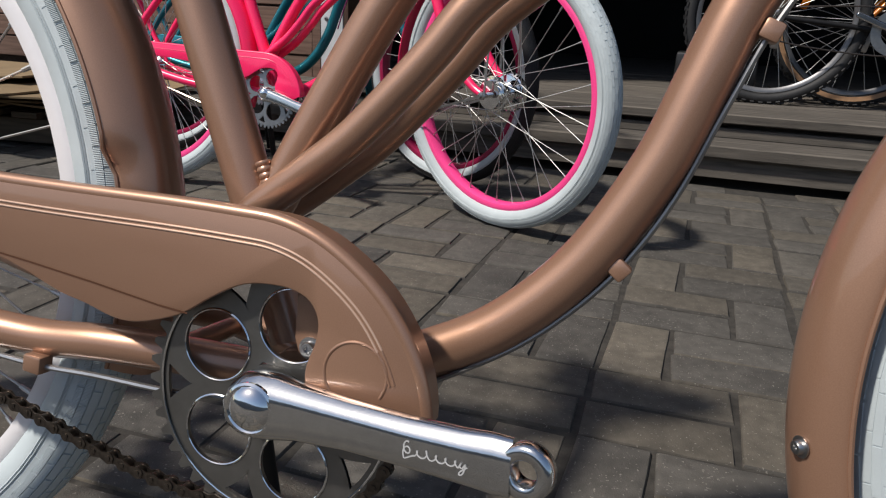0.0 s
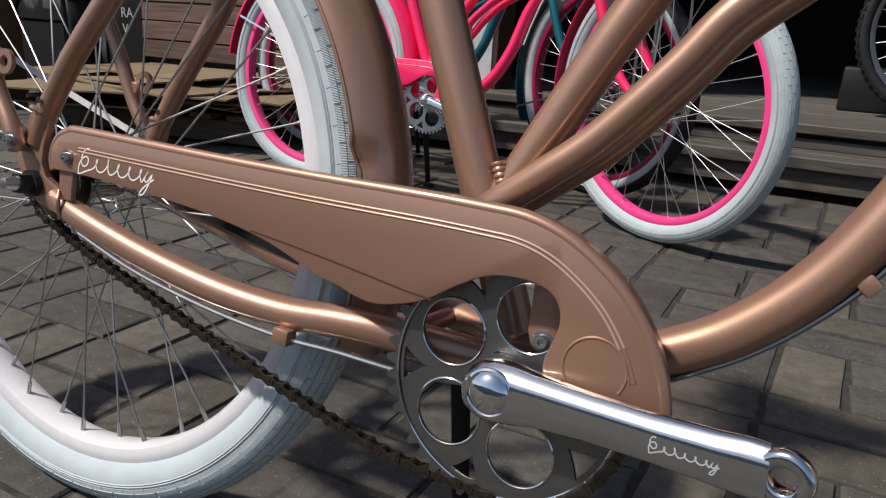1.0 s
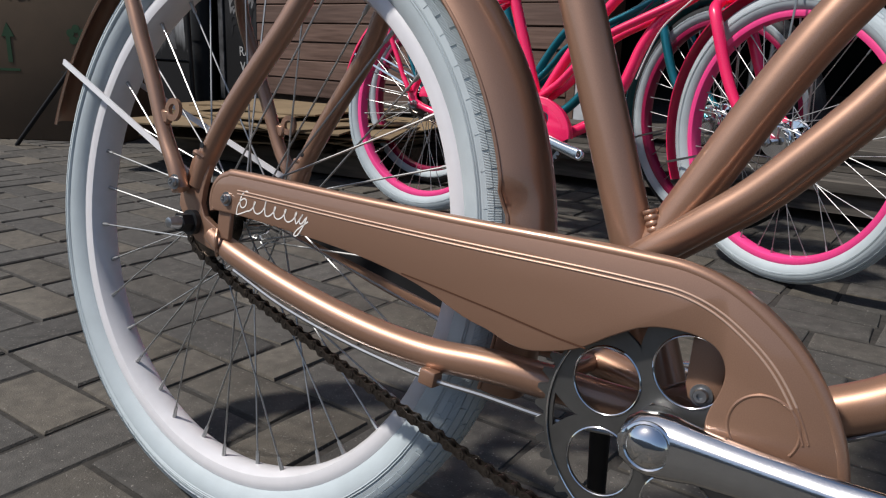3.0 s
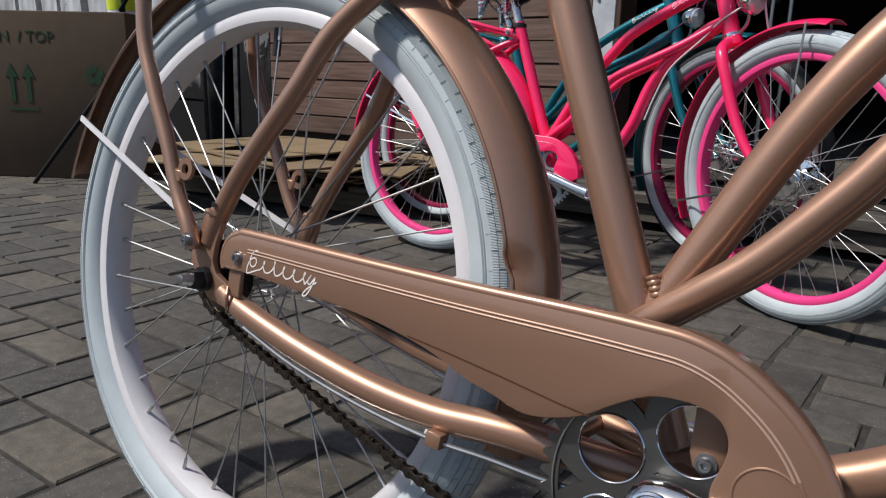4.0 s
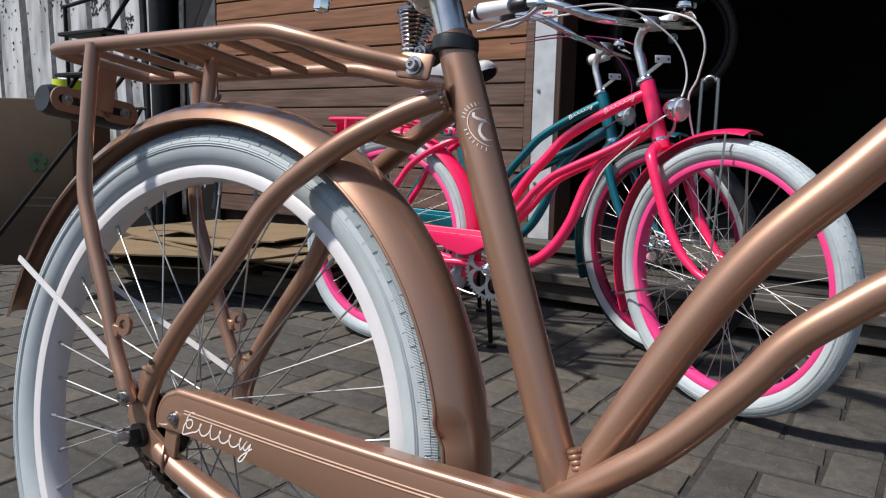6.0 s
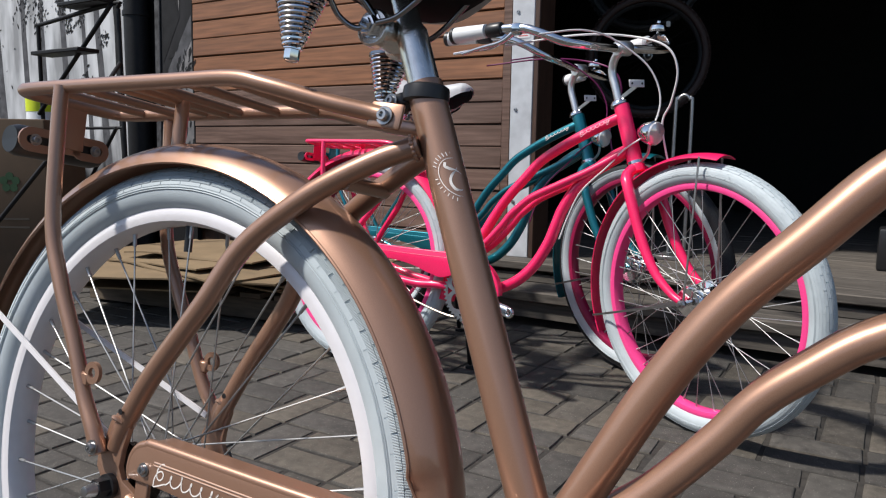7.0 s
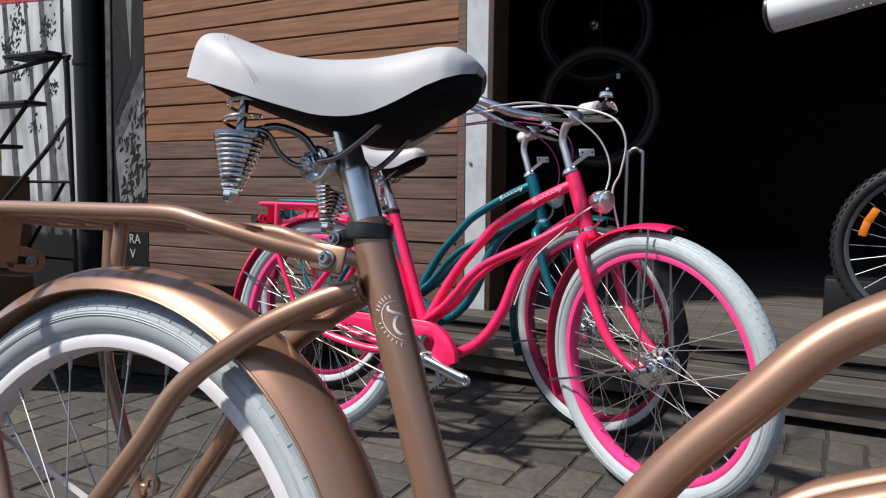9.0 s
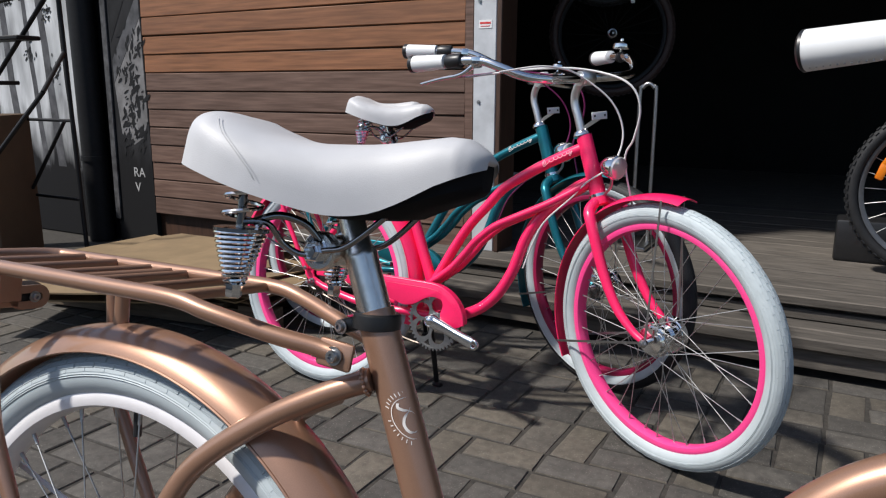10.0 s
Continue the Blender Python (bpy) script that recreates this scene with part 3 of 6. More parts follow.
def saddle_cover():
    """The sprung cruiser saddle's padded cover, from tail to nose: half-width, top, lower edge at each station."""
    st = [(0.116, 0.072, 0.9130, 0.877), (0.1175, 0.085, 0.9168, 0.870), (0.123, 0.092, 0.9182, 0.866), (0.138, 0.0960, 0.9165, 0.8620), (0.165, 0.0980, 0.9085, 0.8545), (0.190, 0.0940, 0.8995, 0.8475), (0.220, 0.0830, 0.8945, 0.8400), (0.250, 0.0690, 0.8950, 0.8335),
          (0.270, 0.0600, 0.8960, 0.8340), (0.283, 0.0540, 0.8975, 0.8365), (0.296, 0.0490, 0.8995, 0.8415), (0.310, 0.0450, 0.9015, 0.8485), (0.335, 0.0385, 0.9050, 0.8635), (0.350, 0.0340, 0.9040, 0.8705), (0.361, 0.0250, 0.8970, 0.8760), (0.368, 0.0120, 0.8900, 0.8800)]
    xs = [s[0] for s in st]
    bm, rings = bmesh.new(), []
    for x in np.concatenate([np.linspace(0.116, 0.138, 8), np.linspace(0.146, 0.335, 20), np.linspace(0.341, 0.368, 8)]):
        hw, top, low = (float(np.interp(x, xs, [s[k] for s in st])) for k in (1, 2, 3))
        dip = 0.005 * math.exp(-((x - 0.150) / 0.06) ** 2)
        ring = []
        for k in range(33):
            u = math.pi * k / 32
            cy = math.cos(u)
            square = float(np.interp(x, (0.122, 0.165, 0.24), (0.34, 0.40, 0.60)))
            y = hw * math.copysign(abs(cy) ** float(np.interp(x, (0.14, 0.24), (0.62, 0.72))), cy)
            z = low + (top - low) * math.sin(u) ** square - dip * math.exp(-(y / 0.052) ** 2) - float(np.interp(x, (0.14, 0.20, 0.30), (0.25, 0.09, 0.14))) * max(y, 0.0) * math.sin(u) ** square
            ring.append(bm.verts.new((x + tail_slope(x, (z - low) / (top - low)), y, z)))
        for k in range(1, 12):
            y = -hw * 0.93 + 2 * hw * 0.93 * k / 12
            ring.append(bm.verts.new((x, y, low + 0.006)))
        rings.append(ring)
    n = len(rings[0])
    for A, B in zip(rings, rings[1:]):
        for k in range(n):
            bm.faces.new((A[k], A[(k + 1) % n], B[(k + 1) % n], B[k]))
    bm.faces.new(rings[0][::-1])
    bm.faces.new(rings[-1])
    return bm


def saddle_base():
    """The dark plastic pan under the cover."""
    st = [(0.122, 0.066, 0.874), (0.145, 0.088, 0.864), (0.165, 0.091, 0.8580), (0.190, 0.088, 0.8510), (0.220, 0.081, 0.8440), (0.250, 0.065, 0.8385), (0.270, 0.053, 0.8410), (0.296, 0.042, 0.8500), (0.320, 0.036, 0.8600), (0.345, 0.029, 0.8690), (0.358, 0.020, 0.8740), (0.364, 0.012, 0.878)]
    bm, rings = bmesh.new(), []
    for x, hw, z in st:
        sag = 0.007 * min(max((x - 0.262) / 0.03, 0.0), 1.0) + 0.008
        rings.append([bm.verts.new((x, hw, z + 0.006)), bm.verts.new((x, -hw, z + 0.006)), bm.verts.new((x, -hw * 0.96, z - sag * 0.6)), bm.verts.new((x, -hw * 0.6, z - sag)), bm.verts.new((x, hw * 0.6, z - sag)), bm.verts.new((x, hw * 0.96, z - sag * 0.6))])
    for A, B in zip(rings, rings[1:]):
        for k in range(6):
            bm.faces.new((A[k], A[(k + 1) % 6], B[(k + 1) % 6], B[k]))
    bm.faces.new(rings[0][::-1])
    bm.faces.new(rings[-1])
    return bm


def coil(base, top, r0, r1, turns, wire=0.0019, per=18, bm=None):
    pts = []
    n = int(turns * per)
    for i in range(n + 1):
        t = i / n
        r = r0 + (r1 - r0) * t
        a = 2 * math.pi * turns * t
        p = Vector(base).lerp(Vector(top), t)
        pts.append(p + Vector((r * math.cos(a), r * math.sin(a), 0)))
    return tube(pts, wire, 6, n=1, bm=bm)


def screw(p, r=0.0045, out=(0, -1, 0), bm=None, washer=True):
    """A round-headed socket screw."""
    prof = ([(r * 1.5, 0), (r * 1.5, r * 0.25)] if washer else []) + [(r, r * 0.25), (r, r * 0.8), (r * 0.85, r * 1.05), (r * 0.45, r * 1.05), (r * 0.40, r * 0.6)]
    return spin(prof, p, out, 18, bm=bm)


def weld_ring(c, axis, r, n=16):
    """A ring of overlapping weld scales round a tube's end."""
    c, d = Vector(c), Vector(axis).normalized()
    side = d.cross(Vector((0, 0, 1))).normalized()
    up = side.cross(d)
    pts = [c + (side * math.cos(a) + up * math.sin(a)) * r for a in (2 * math.pi * k / (n * 5) for k in range(n * 5))]
    return tube(pts, [0.0010 + 0.0012 * abs(math.sin(math.pi * k / 5)) for k in range(n * 5)], 8, closed=True, n=1)


def chain_path():
    """Points along the closed loop of the chain, low run first."""
    low = [(0.000, 0.2965), (0.041, 0.2805), (0.123, 0.257), (0.196, 0.236), (0.262, 0.219), (0.322, 0.2035), (0.377, 0.1915), (0.416, 0.1870), (0.450, 0.1868)]
    pts = [Vector((x + 0.003 * min(x / 0.4, 1), -0.0525, z + 0.005 * min(x / 0.4, 1))) for x, z in low]
    for a in np.linspace(-75, 98, 24):
        pts.append(Vector((BB.x + 0.0870 * math.cos(radians(a)), -0.0525, BB.z + 0.0870 * math.sin(radians(a)))))
    for a in np.linspace(95, 262, 10):
        pts.append(Vector((0.0 + 0.0375 * math.cos(radians(a)), -0.0525, HUB.z + 0.0375 * math.sin(radians(a)))))
    dense = smooth_path(pts, 12, closed=True)
    return dense


def chain_y(x):
    """The chain runs outward a little from the sprocket to the ring."""
    return -0.0525 - 0.0125 * min(max(x / 0.40, 0.0), 1.0)


def link_mesh(wide):
    """One chain link, two waisted side plates and a roller at its end."""
    p, bm = 0.0127, bmesh.new()
    half = 0.0037 if wide else 0.0026
    out = []
    for k in range(10):
        a = radians(90 + 180 * k / 9)
        out.append((-p / 2 + 0.0043 * math.cos(a), 0.0043 * math.sin(a)))
    out.append((0, -0.0024))
    for k in range(10):
        a = radians(-90 + 180 * k / 9)
        out.append((p / 2 + 0.0043 * math.cos(a), 0.0043 * math.sin(a)))
    out.append((0, 0.0024))
    for y in (-half, half):
        plate(out, y - 0.0005, y + 0.0005, bm=bm)
    for x in (-p / 2, p / 2):
        spin([(0.0019, -half - (0.0011 if wide else 0.0)), (0.0019, half + (0.0011 if wide else 0.0))], (x, 0, 0), (0, 1, 0), 10, bm=bm)
        if not wide:
            spin([(0.0038, -0.0022), (0.0038, 0.0022)], (x, 0, 0), (0, 1, 0), 12, bm=bm)
    return bm


def small_frame(bike, steered_parts):
    """Shrinks the frame behind the head tube to the smaller size of the two brighter bicycles; wheels and what turns with the fork stay."""
    todo = [ob for ob in bike.children if ob.name.split(".")[0] not in ("rear_wheel", "front_wheel", "rear_mudguard", "sprocket", "axle_nut", "axle_cap", "saddle") and ob not in steered_parts]
    while todo:
        ob = todo.pop()
        todo += list(ob.children)
        place = bike.matrix_world.inverted() @ ob.matrix_world
        back = place.inverted()
        for v in ob.data.vertices:
            p = place @ v.co
            rise = 0.892 + 0.108 * min(max((p.x - 0.50) / 0.37, 0.0), 1.0)
            if p.x < 0.93:
                p.x = 0.93 - (0.93 - p.x) * 0.925
            if p.z > 0.27:
                p.z = 0.27 + (p.z - 0.27) * rise
            v.co = back @ p


def build_bicycle(m, label, paint, rim_mat, tyre_mat, tread_mat, steer, detail, decal, chain_tone=CHAIN, cable=WHITE_CABLE, grip_mat=WHITE_PLASTIC, seat_lift=0.0, crank_angle=3.6, bar_turn=None):
    bike = thing("bicycle", m, label, "bicycle", "cruiser bicycles at the shop")
    S = steered(steer)
    P = lambda name, bm, mat, text="", parent=bike, mm=None, angle=38: part(name, bm, mat, parent, text, mm, angle)
    axle = HUB + (Vector((-0.009, 0, 0.0005)) if detail else Vector((0.070, 0, -0.015)))
    # -- frame --
    seat = P("seat_tube", tube([(seat_x(0.290), 0, 0.290), (seat_x(0.752), 0, 0.752)], 0.0172, 28, n=1), paint)
    P("bottom_bracket", spin([(0.021, -0.036), (0.022, -0.034), (0.022, 0.034), (0.021, 0.036)], BB, (0, 1, 0), 28), paint)
    P("down_tube", tube([(0.478, 0, 0.272), (0.520, 0, 0.281), (0.560, 0, 0.298), (0.608, 0, 0.3265), (0.654, 0, 0.3735), (0.691, 0, 0.4375), (0.711, 0, 0.493), (0.728, 0, 0.541), (0.758, 0, 0.592), (0.805, 0, 0.637), (0.858, 0, 0.673), (0.915, 0, 0.700)], 0.0172, 28, n=8), paint)
    P("top_tube", tube([(0.415, 0, 0.355), (0.445, 0, 0.412), (0.500, 0, 0.5175), (0.543, 0, 0.583), (0.5925, 0, 0.637), (0.633, 0, 0.680), (0.671, 0, 0.7055), (0.740, 0, 0.738), (0.810, 0, 0.764), (0.886, 0, 0.787)], 0.0158, 28, n=8), paint)
    for s in (-1, 1):
        P("twin_tube", tube([(0.420, s * 0.016, 0.373), (0.4355, s * 0.025, 0.3855), (0.470, s * 0.028, 0.413), (0.5035, s * 0.028, 0.442), (0.547, s * 0.028, 0.4915), (0.571, s * 0.028, 0.523), (0.598, s * 0.028, 0.5475), (0.640, s * 0.027, 0.578), (0.720, s * 0.025, 0.610), (0.800, s * 0.022, 0.640), (0.870, s * 0.016, 0.672), (0.905, s * 0.010, 0.695)], 0.0118, 22, n=6), paint)
    head = P("head_tube", tube([HEAD_TOP, HEAD_LOW], 0.0215, 28, n=1), paint)
    P("headset_cup", spin([(0.024, 0), (0.024, 0.006), (0.018, 0.014)], HEAD_TOP, -STEER, 24), CHROME)
    P("headset_cup", spin([(0.0235, 0), (0.0235, 0.008), (0.019, 0.013)], HEAD_LOW, STEER, 24), CHROME)
    for s in (-1, 1):
        P("chain_stay", tube([(0.018, s * 0.068, 0.327), (0.055, s * 0.070, 0.315), (0.133, s * 0.069, 0.296), (0.216, s * 0.067, 0.282), (0.282, s * 0.060, 0.276), (0.340, s * 0.056, 0.280), (0.384, s * 0.048, 0.279), (0.460, s * 0.026, 0.272)], [0.009, 0.0118, 0.0126, 0.0130, 0.0132, 0.0134, 0.0136, 0.0136], 22), paint)
        P("seat_stay", tube([(-0.012, s * 0.067, 0.372), (-0.002, s * 0.067, 0.398), (0.029, s * 0.066, 0.453), (0.081, s * 0.060, 0.528), (0.116, s * 0.050, 0.589), (0.180, s * 0.040, 0.642), (0.239, s * 0.0265, 0.677), (0.2775, s * 0.0135, 0.6945)], [0.009, 0.0100, 0.0104, 0.0106, 0.0106, 0.0105, 0.0103, 0.0100], 20), paint)
        y = s * 0.068
        drop = [(-0.034, 0.350), (-0.034, 0.362), (-0.026, 0.378), (-0.020, 0.398), (-0.008, 0.412), (0.006, 0.408), (0.008, 0.392), (0.002, 0.372), (0.000, 0.356), (0.006, 0.344), (0.022, 0.337), (0.040, 0.329), (0.036, 0.310), (0.014, 0.314), (-0.004, 0.318), (-0.018, 0.330)]
        tip = P("dropout", plate(drop, y - 0.003, y + 0.003, 0.001), paint)
        if detail:
            part("weld", tube([(0.036, y - 0.010, 0.336), (0.041, y - 0.0145, 0.328), (0.041, y - 0.0135, 0.318), (0.037, y - 0.009, 0.310)], [0.0014, 0.0020, 0.0018, 0.0014], 8), paint, tip)
            part("weld", tube([(-0.012, y - 0.006, 0.404), (-0.004, y - 0.0105, 0.406), (0.004, y - 0.007, 0.402)], [0.0022, 0.0028, 0.0022], 8), paint, tip)
            # Flat black disc stands in for the dark inside of a drain hole.
            part("drain_plug", spin([(0.0030, 0.0), (0.0030, 0.0006)], (0.004, y - 0.0108, 0.4135), (0, -1, 0), 14), BLACK_PLASTIC, tip)
    P("stay_bridge", tube([(0.214, -0.033, 0.657), (0.214, 0.033, 0.657)], 0.0075, 14, n=1), paint)
    P("chain_stay_bridge", tube([(0.384, -0.046, 0.279), (0.384, 0.046, 0.279)], 0.008, 14, n=1), paint)
    # -- wheels, mudguards --
    build_wheel(bike, "rear_wheel", axle, rim_mat, tyre_mat, tread_mat, None, flange=0.021, ribs=detail)
    if detail:
        P("valve", tube([axle + Vector((0.272 * math.cos(radians(VALVE)), 0, 0.272 * math.sin(radians(VALVE)))), axle + Vector((0.240 * math.cos(radians(VALVE)), 0, 0.240 * math.sin(radians(VALVE))))], 0.0045, 12, n=1), BLACK_PLASTIC, "black valve with its cap")
    build_wheel(bike, "front_wheel", FRONT, rim_mat, tyre_mat, tread_mat, S, flange=0.024, drum=True)
    P("rear_mudguard", mudguard(HUB + (Vector((-0.011, 0, -0.004)) if detail else Vector((0.068, 0, -0.017))), -14, 167 if detail else 176, r=0.3640, half=0.0370, depth=0.0260, pinch=13.3 if detail else None), paint, "", angle=50)
    front = P("front_mudguard", mudguard(FRONT, 72, 212, r=0.3630, half=0.0335, depth=0.030) if detail else mudguard(FRONT, 80, 204, r=0.3570, half=0.0330, depth=0.011), paint, "", mm=S, angle=50)
    if detail:
        part("screw", screw(FRONT + Vector((0.3565 * math.cos(radians(188)), -0.0195, 0.3565 * math.sin(radians(188)))), 0.0045, (math.cos(radians(188)), -0.6, math.sin(radians(188)))), STEEL, front)
    for s in (-1, 1):
        a, b = Vector((-0.326, s * 0.0385, 0.486)), Vector((-0.030, s * 0.066, 0.383))
        P("mudguard_strut", strap(a, b, 0.0068, 0.0022), WHITE_RIM if detail else CHROME, "white flat steel strut")
        a = FRONT + Vector((0.345 * math.cos(radians(196)), s * 0.040, 0.345 * math.sin(radians(196))))
        P("mudguard_strut", strap(a, FRONT + Vector((0, s * 0.062, 0)), 0.006, 0.002), STEEL, mm=S)
        a = FRONT + Vector((0.350 * math.cos(radians(87)), s * 0.041, 0.350 * math.sin(radians(87))))
        P("mudguard_strut", strap(a, FRONT + Vector((0, s * 0.062, 0)), 0.005, 0.002), STEEL, mm=S)
    # -- drive --
    top, low = guard_outline()
    guard = P("chain_guard", plate([(p.x, p.z) for p in smooth_path([(x, 0, z) for x, z in top + low], 4, closed=True)], -0.0815, -0.0790, 0.0010), paint, angle=50)
    flange = bmesh.new()
    edge = smooth_path([(x, 0, z) for x, z in top], 4)
    a = [flange.verts.new((p.x, -0.0800, p.z)) for p in edge]
    b = [flange.verts.new((p.x, -0.050, p.z)) for p in edge]
    for k in range(len(edge) - 1):
        flange.faces.new((a[k], a[k + 1], b[k + 1], b[k]))
    tube([(p.x, -0.0768, p.z - 0.0012) for p in edge], 0.0050, 14, n=1, bm=flange)
    part("rolled_edge", flange, paint, guard, angle=60)
    inset = lambda pts, d: [(p[0] - d * n_[0], p[1] - d * n_[1]) for p, n_ in zip(pts, outward(pts))]
    run = [(p.x, p.z) for p in edge][20:-8]
    bead = bmesh.new()
    for d_ in ((0.0150, 0.0180) if detail else (0.016,)):
        tube([(x, -0.0815, z) for x, z in inset(run[:-4] if detail else run, d_)], 0.0008, 8, n=1, bm=bead)
    part("raised_bead", bead, BEAD_HIGHLIGHT if detail else paint, guard, "raised line pair, its highlight put in as a paler colour")
    if detail:
        end_bead = bmesh.new()
        for d_ in (0.0150, 0.0180):
            tube([(x, -0.0815, z) for x, z in inset(run, d_)[-5:]], 0.0008, 8, n=1, bm=end_bead)
        part("raised_bead", end_bead, paint, guard)
        # Flat dark strip: the shade in the pressed line is put into its colour.
        part("groove", ribbon([[(x, -0.0815, z) for x, z in [(0.262, 0.3395), (0.300, 0.3355), (0.350, 0.3295), (0.400, 0.3225), (0.422, 0.3205)]]], 0.0012, (0, -1, 0)), GROOVE_SHADE, guard)
        ring_pts = [(0.538 + 0.020 * math.cos(u), -0.0815, 0.302 + 0.020 * math.sin(u)) for u in np.linspace(-0.6, 4.2, 40)]
        part("pressed_ring", tube([(p[0], -0.0810, p[2]) for p in ring_pts], 0.0012, 8, n=1), paint, guard)
        pen = scrawl(0.090, 0.0165, 5, 1.25)
        part("script_mark", ribbon([smooth_path([(0.064 + u + 0.30 * v, -0.0815, 0.3615 + v - 0.02 * u) for u, v in pen], 3)], 0.0013, (0, -1, 0)), decal, guard, "cream pen-stroke mark")
        part("screw", screw((0.050, -0.0815, 0.3675), 0.0045), STEEL, guard)
        part("guard_bracket", block((0.044, -0.0755, 0.345), (0.018, 0.005, 0.034), 0.001), paint, guard)
        part("front_bracket", plate([(0.484, 0.352), (0.507, 0.352), (0.507, 0.309), (0.504, 0.300), (0.4955, 0.295), (0.487, 0.300), (0.484, 0.309)], -0.055, -0.052, 0.0006), paint, guard)
        part("screw", screw((0.4955, -0.055, 0.3040), 0.005), STEEL, guard)
    ring = P("chainring", chainring_mesh(BB, -0.0665), RING_STEEL if detail else STEEL, angle=30)
    if detail:
        shine = lathe([(0.0806, -0.0678), (0.0813, -0.0681), (0.0820, -0.0678)], Vector((BB.x, 0, BB.z)), 72)
        for k in range(5):
            w = radians(76 + 72 * k)
            lathe([(0.0232, -0.0672), (0.0238, -0.0676), (0.0246, -0.0670)], Vector((BB.x + 0.0490 * math.cos(w), 0, BB.z + 0.0490 * math.sin(w))), 40, bm=shine)
        part("polished_edge", shine, CHROME, ring, "polished hole edges")
    arm, d, up = crank_mesh(BB, crank_angle)
    crank = P("crank_arm", arm, ALUMINIUM, "polished aluminium crank arm", angle=50)
    part("bolt_cap", spin([(0.0165, 0), (0.0165, 0.0022), (0.0150, 0.0030), (0.0140, 0.0024), (0.0132, 0.0034), (0.0105, 0.0058), (0.006, 0.0074), (0.001, 0.0080)], BB + Vector((0, -0.0920, 0)), (0, -1, 0), 28), CHROME, crank)
    eye = Vector(BB) + d * 0.1735 + Vector((0, -0.1234, 0))
    ring_eye = lathe([(0.0072, -0.0052), (0.0079, -0.0060), (0.0120, -0.0060), (0.0142, -0.0050), (0.0152, -0.0026), (0.0153, 0.0020), (0.0140, 0.0056), (0.0120, 0.0062), (0.0072, 0.0062)], (0, 0, 0), 44)
    bmesh.ops.transform(ring_eye, matrix=Matrix.Translation(eye + Vector((0, 0.0066, 0))) @ Matrix.Rotation(-math.atan(0.206), 4, up), verts=ring_eye.verts)
    part("pedal_eye", ring_eye, ALUMINIUM, crank, angle=55)
    if detail:
        pen = scrawl(0.038, 0.0055, 5)
        part("script_mark", ribbon([smooth_path([Vector(BB) + d * (0.104 + u) + up * (v - 0.004) + Vector((0, -0.1108 - 0.206 * (u - 0.003), 0)) for u, v in pen], 3)], 0.0008, (0, -1, 0)), STITCH, crank)
    arm2, _, _ = crank_mesh(BB, 180 + crank_angle)
    bmesh.ops.transform(arm2, matrix=Matrix.Diagonal((1, -1, 1, 1)), verts=arm2.verts)
    P("crank_arm", arm2, ALUMINIUM, angle=50)
    path = chain_path()
    if detail:
        lengths = np.cumsum([0] + [(path[(i + 1) % len(path)] - path[i]).length for i in range(len(path))])
        total = float(lengths[-1])
        n = int(round(total / 0.0127 / 2)) * 2
        xs, zs = [p.x for p in path] + [path[0].x], [p.z for p in path] + [path[0].z]
        places = [(float(np.interp(total * k / n, lengths, xs)), float(np.interp(total * k / n, lengths, zs))) for k in range(n)]
        rollers = bmesh.new()
        for x, z in places:
            spin([(0.0024, -0.0024), (0.0024, 0.0024)], (x, chain_y(x), z), (0, 1, 0), 8, bm=rollers)
        chain = P("chain", rollers, chain_tone, "oily dark roller chain")
        kinds = [None, None]
        for k in range(n):
            (x0, z0), (x1, z1) = places[k], places[(k + 1) % n]
            at = Matrix.Translation(((x0 + x1) / 2, chain_y((x0 + x1) / 2), (z0 + z1) / 2)) @ Matrix.Rotation(-math.atan2(z1 - z0, x1 - x0), 4, "Y")
            if kinds[k % 2] is None:
                kinds[k % 2] = part("link", link_mesh(k % 2 == 0), chain_tone, chain, "", at)
            else:
                shared("link", kinds[k % 2], chain, at)
    else:
        P("chain", tube([p for p in path[::3]], 0.0036, 6, closed=True, n=1), chain_tone)
    P("sprocket", spin([(0.034, -0.0545), (0.0375, -0.0535), (0.0375, -0.0515), (0.034, -0.0505)], axle, (0, 1, 0), 40), CHAIN)
    nut = spin([(0.0125, -0.077), (0.0125, -0.071)], axle, (0, 1, 0), 24)
    P("axle_nut", spin([(0.0098, -0.089), (0.0098, -0.076)], axle, (0, 1, 0), 6, bm=nut), BLACK_PLASTIC if detail else STEEL)
    P("axle_nut", spin([(0.0090, 0.071), (0.0095, 0.085)], axle, (0, 1, 0), 6), STEEL)
    P("axle_cap", spin([(0.0035, -0.1010), (0.0050, -0.1005), (0.0062, -0.094), (0.0072, -0.088)], axle, (0, 1, 0), 14), STEEL)
    if detail:
        P("brake_arm", strap(Vector((0.0, 0.052, 0.335)), Vector((0.235, 0.056, 0.288)), 0.012, 0.004), BLACK_METAL, "black coaster brake arm")
        P("brake_clip", block((0.235, 0.070, 0.285), (0.026, 0.020, 0.03), 0.003), BLACK_PLASTIC)
    P("kickstand", tube([(0.400, 0.034, 0.258), (0.396, 0.062, 0.195), (0.386, 0.125, 0.060), (0.382, 0.142, 0.026)], [0.010, 0.009, 0.0085, 0.0085], 12, n=4, bm=block((0.382, 0.150, 0.012), (0.034, 0.022, 0.014), 0.004)), BLACK_METAL, "black kickstand")
    # -- seat --
    tilt = Vector((seat_x(0.9) - seat_x(0.75), 0, 0.15)).normalized()
    base = Vector((seat_x(0.750), 0, 0.750))
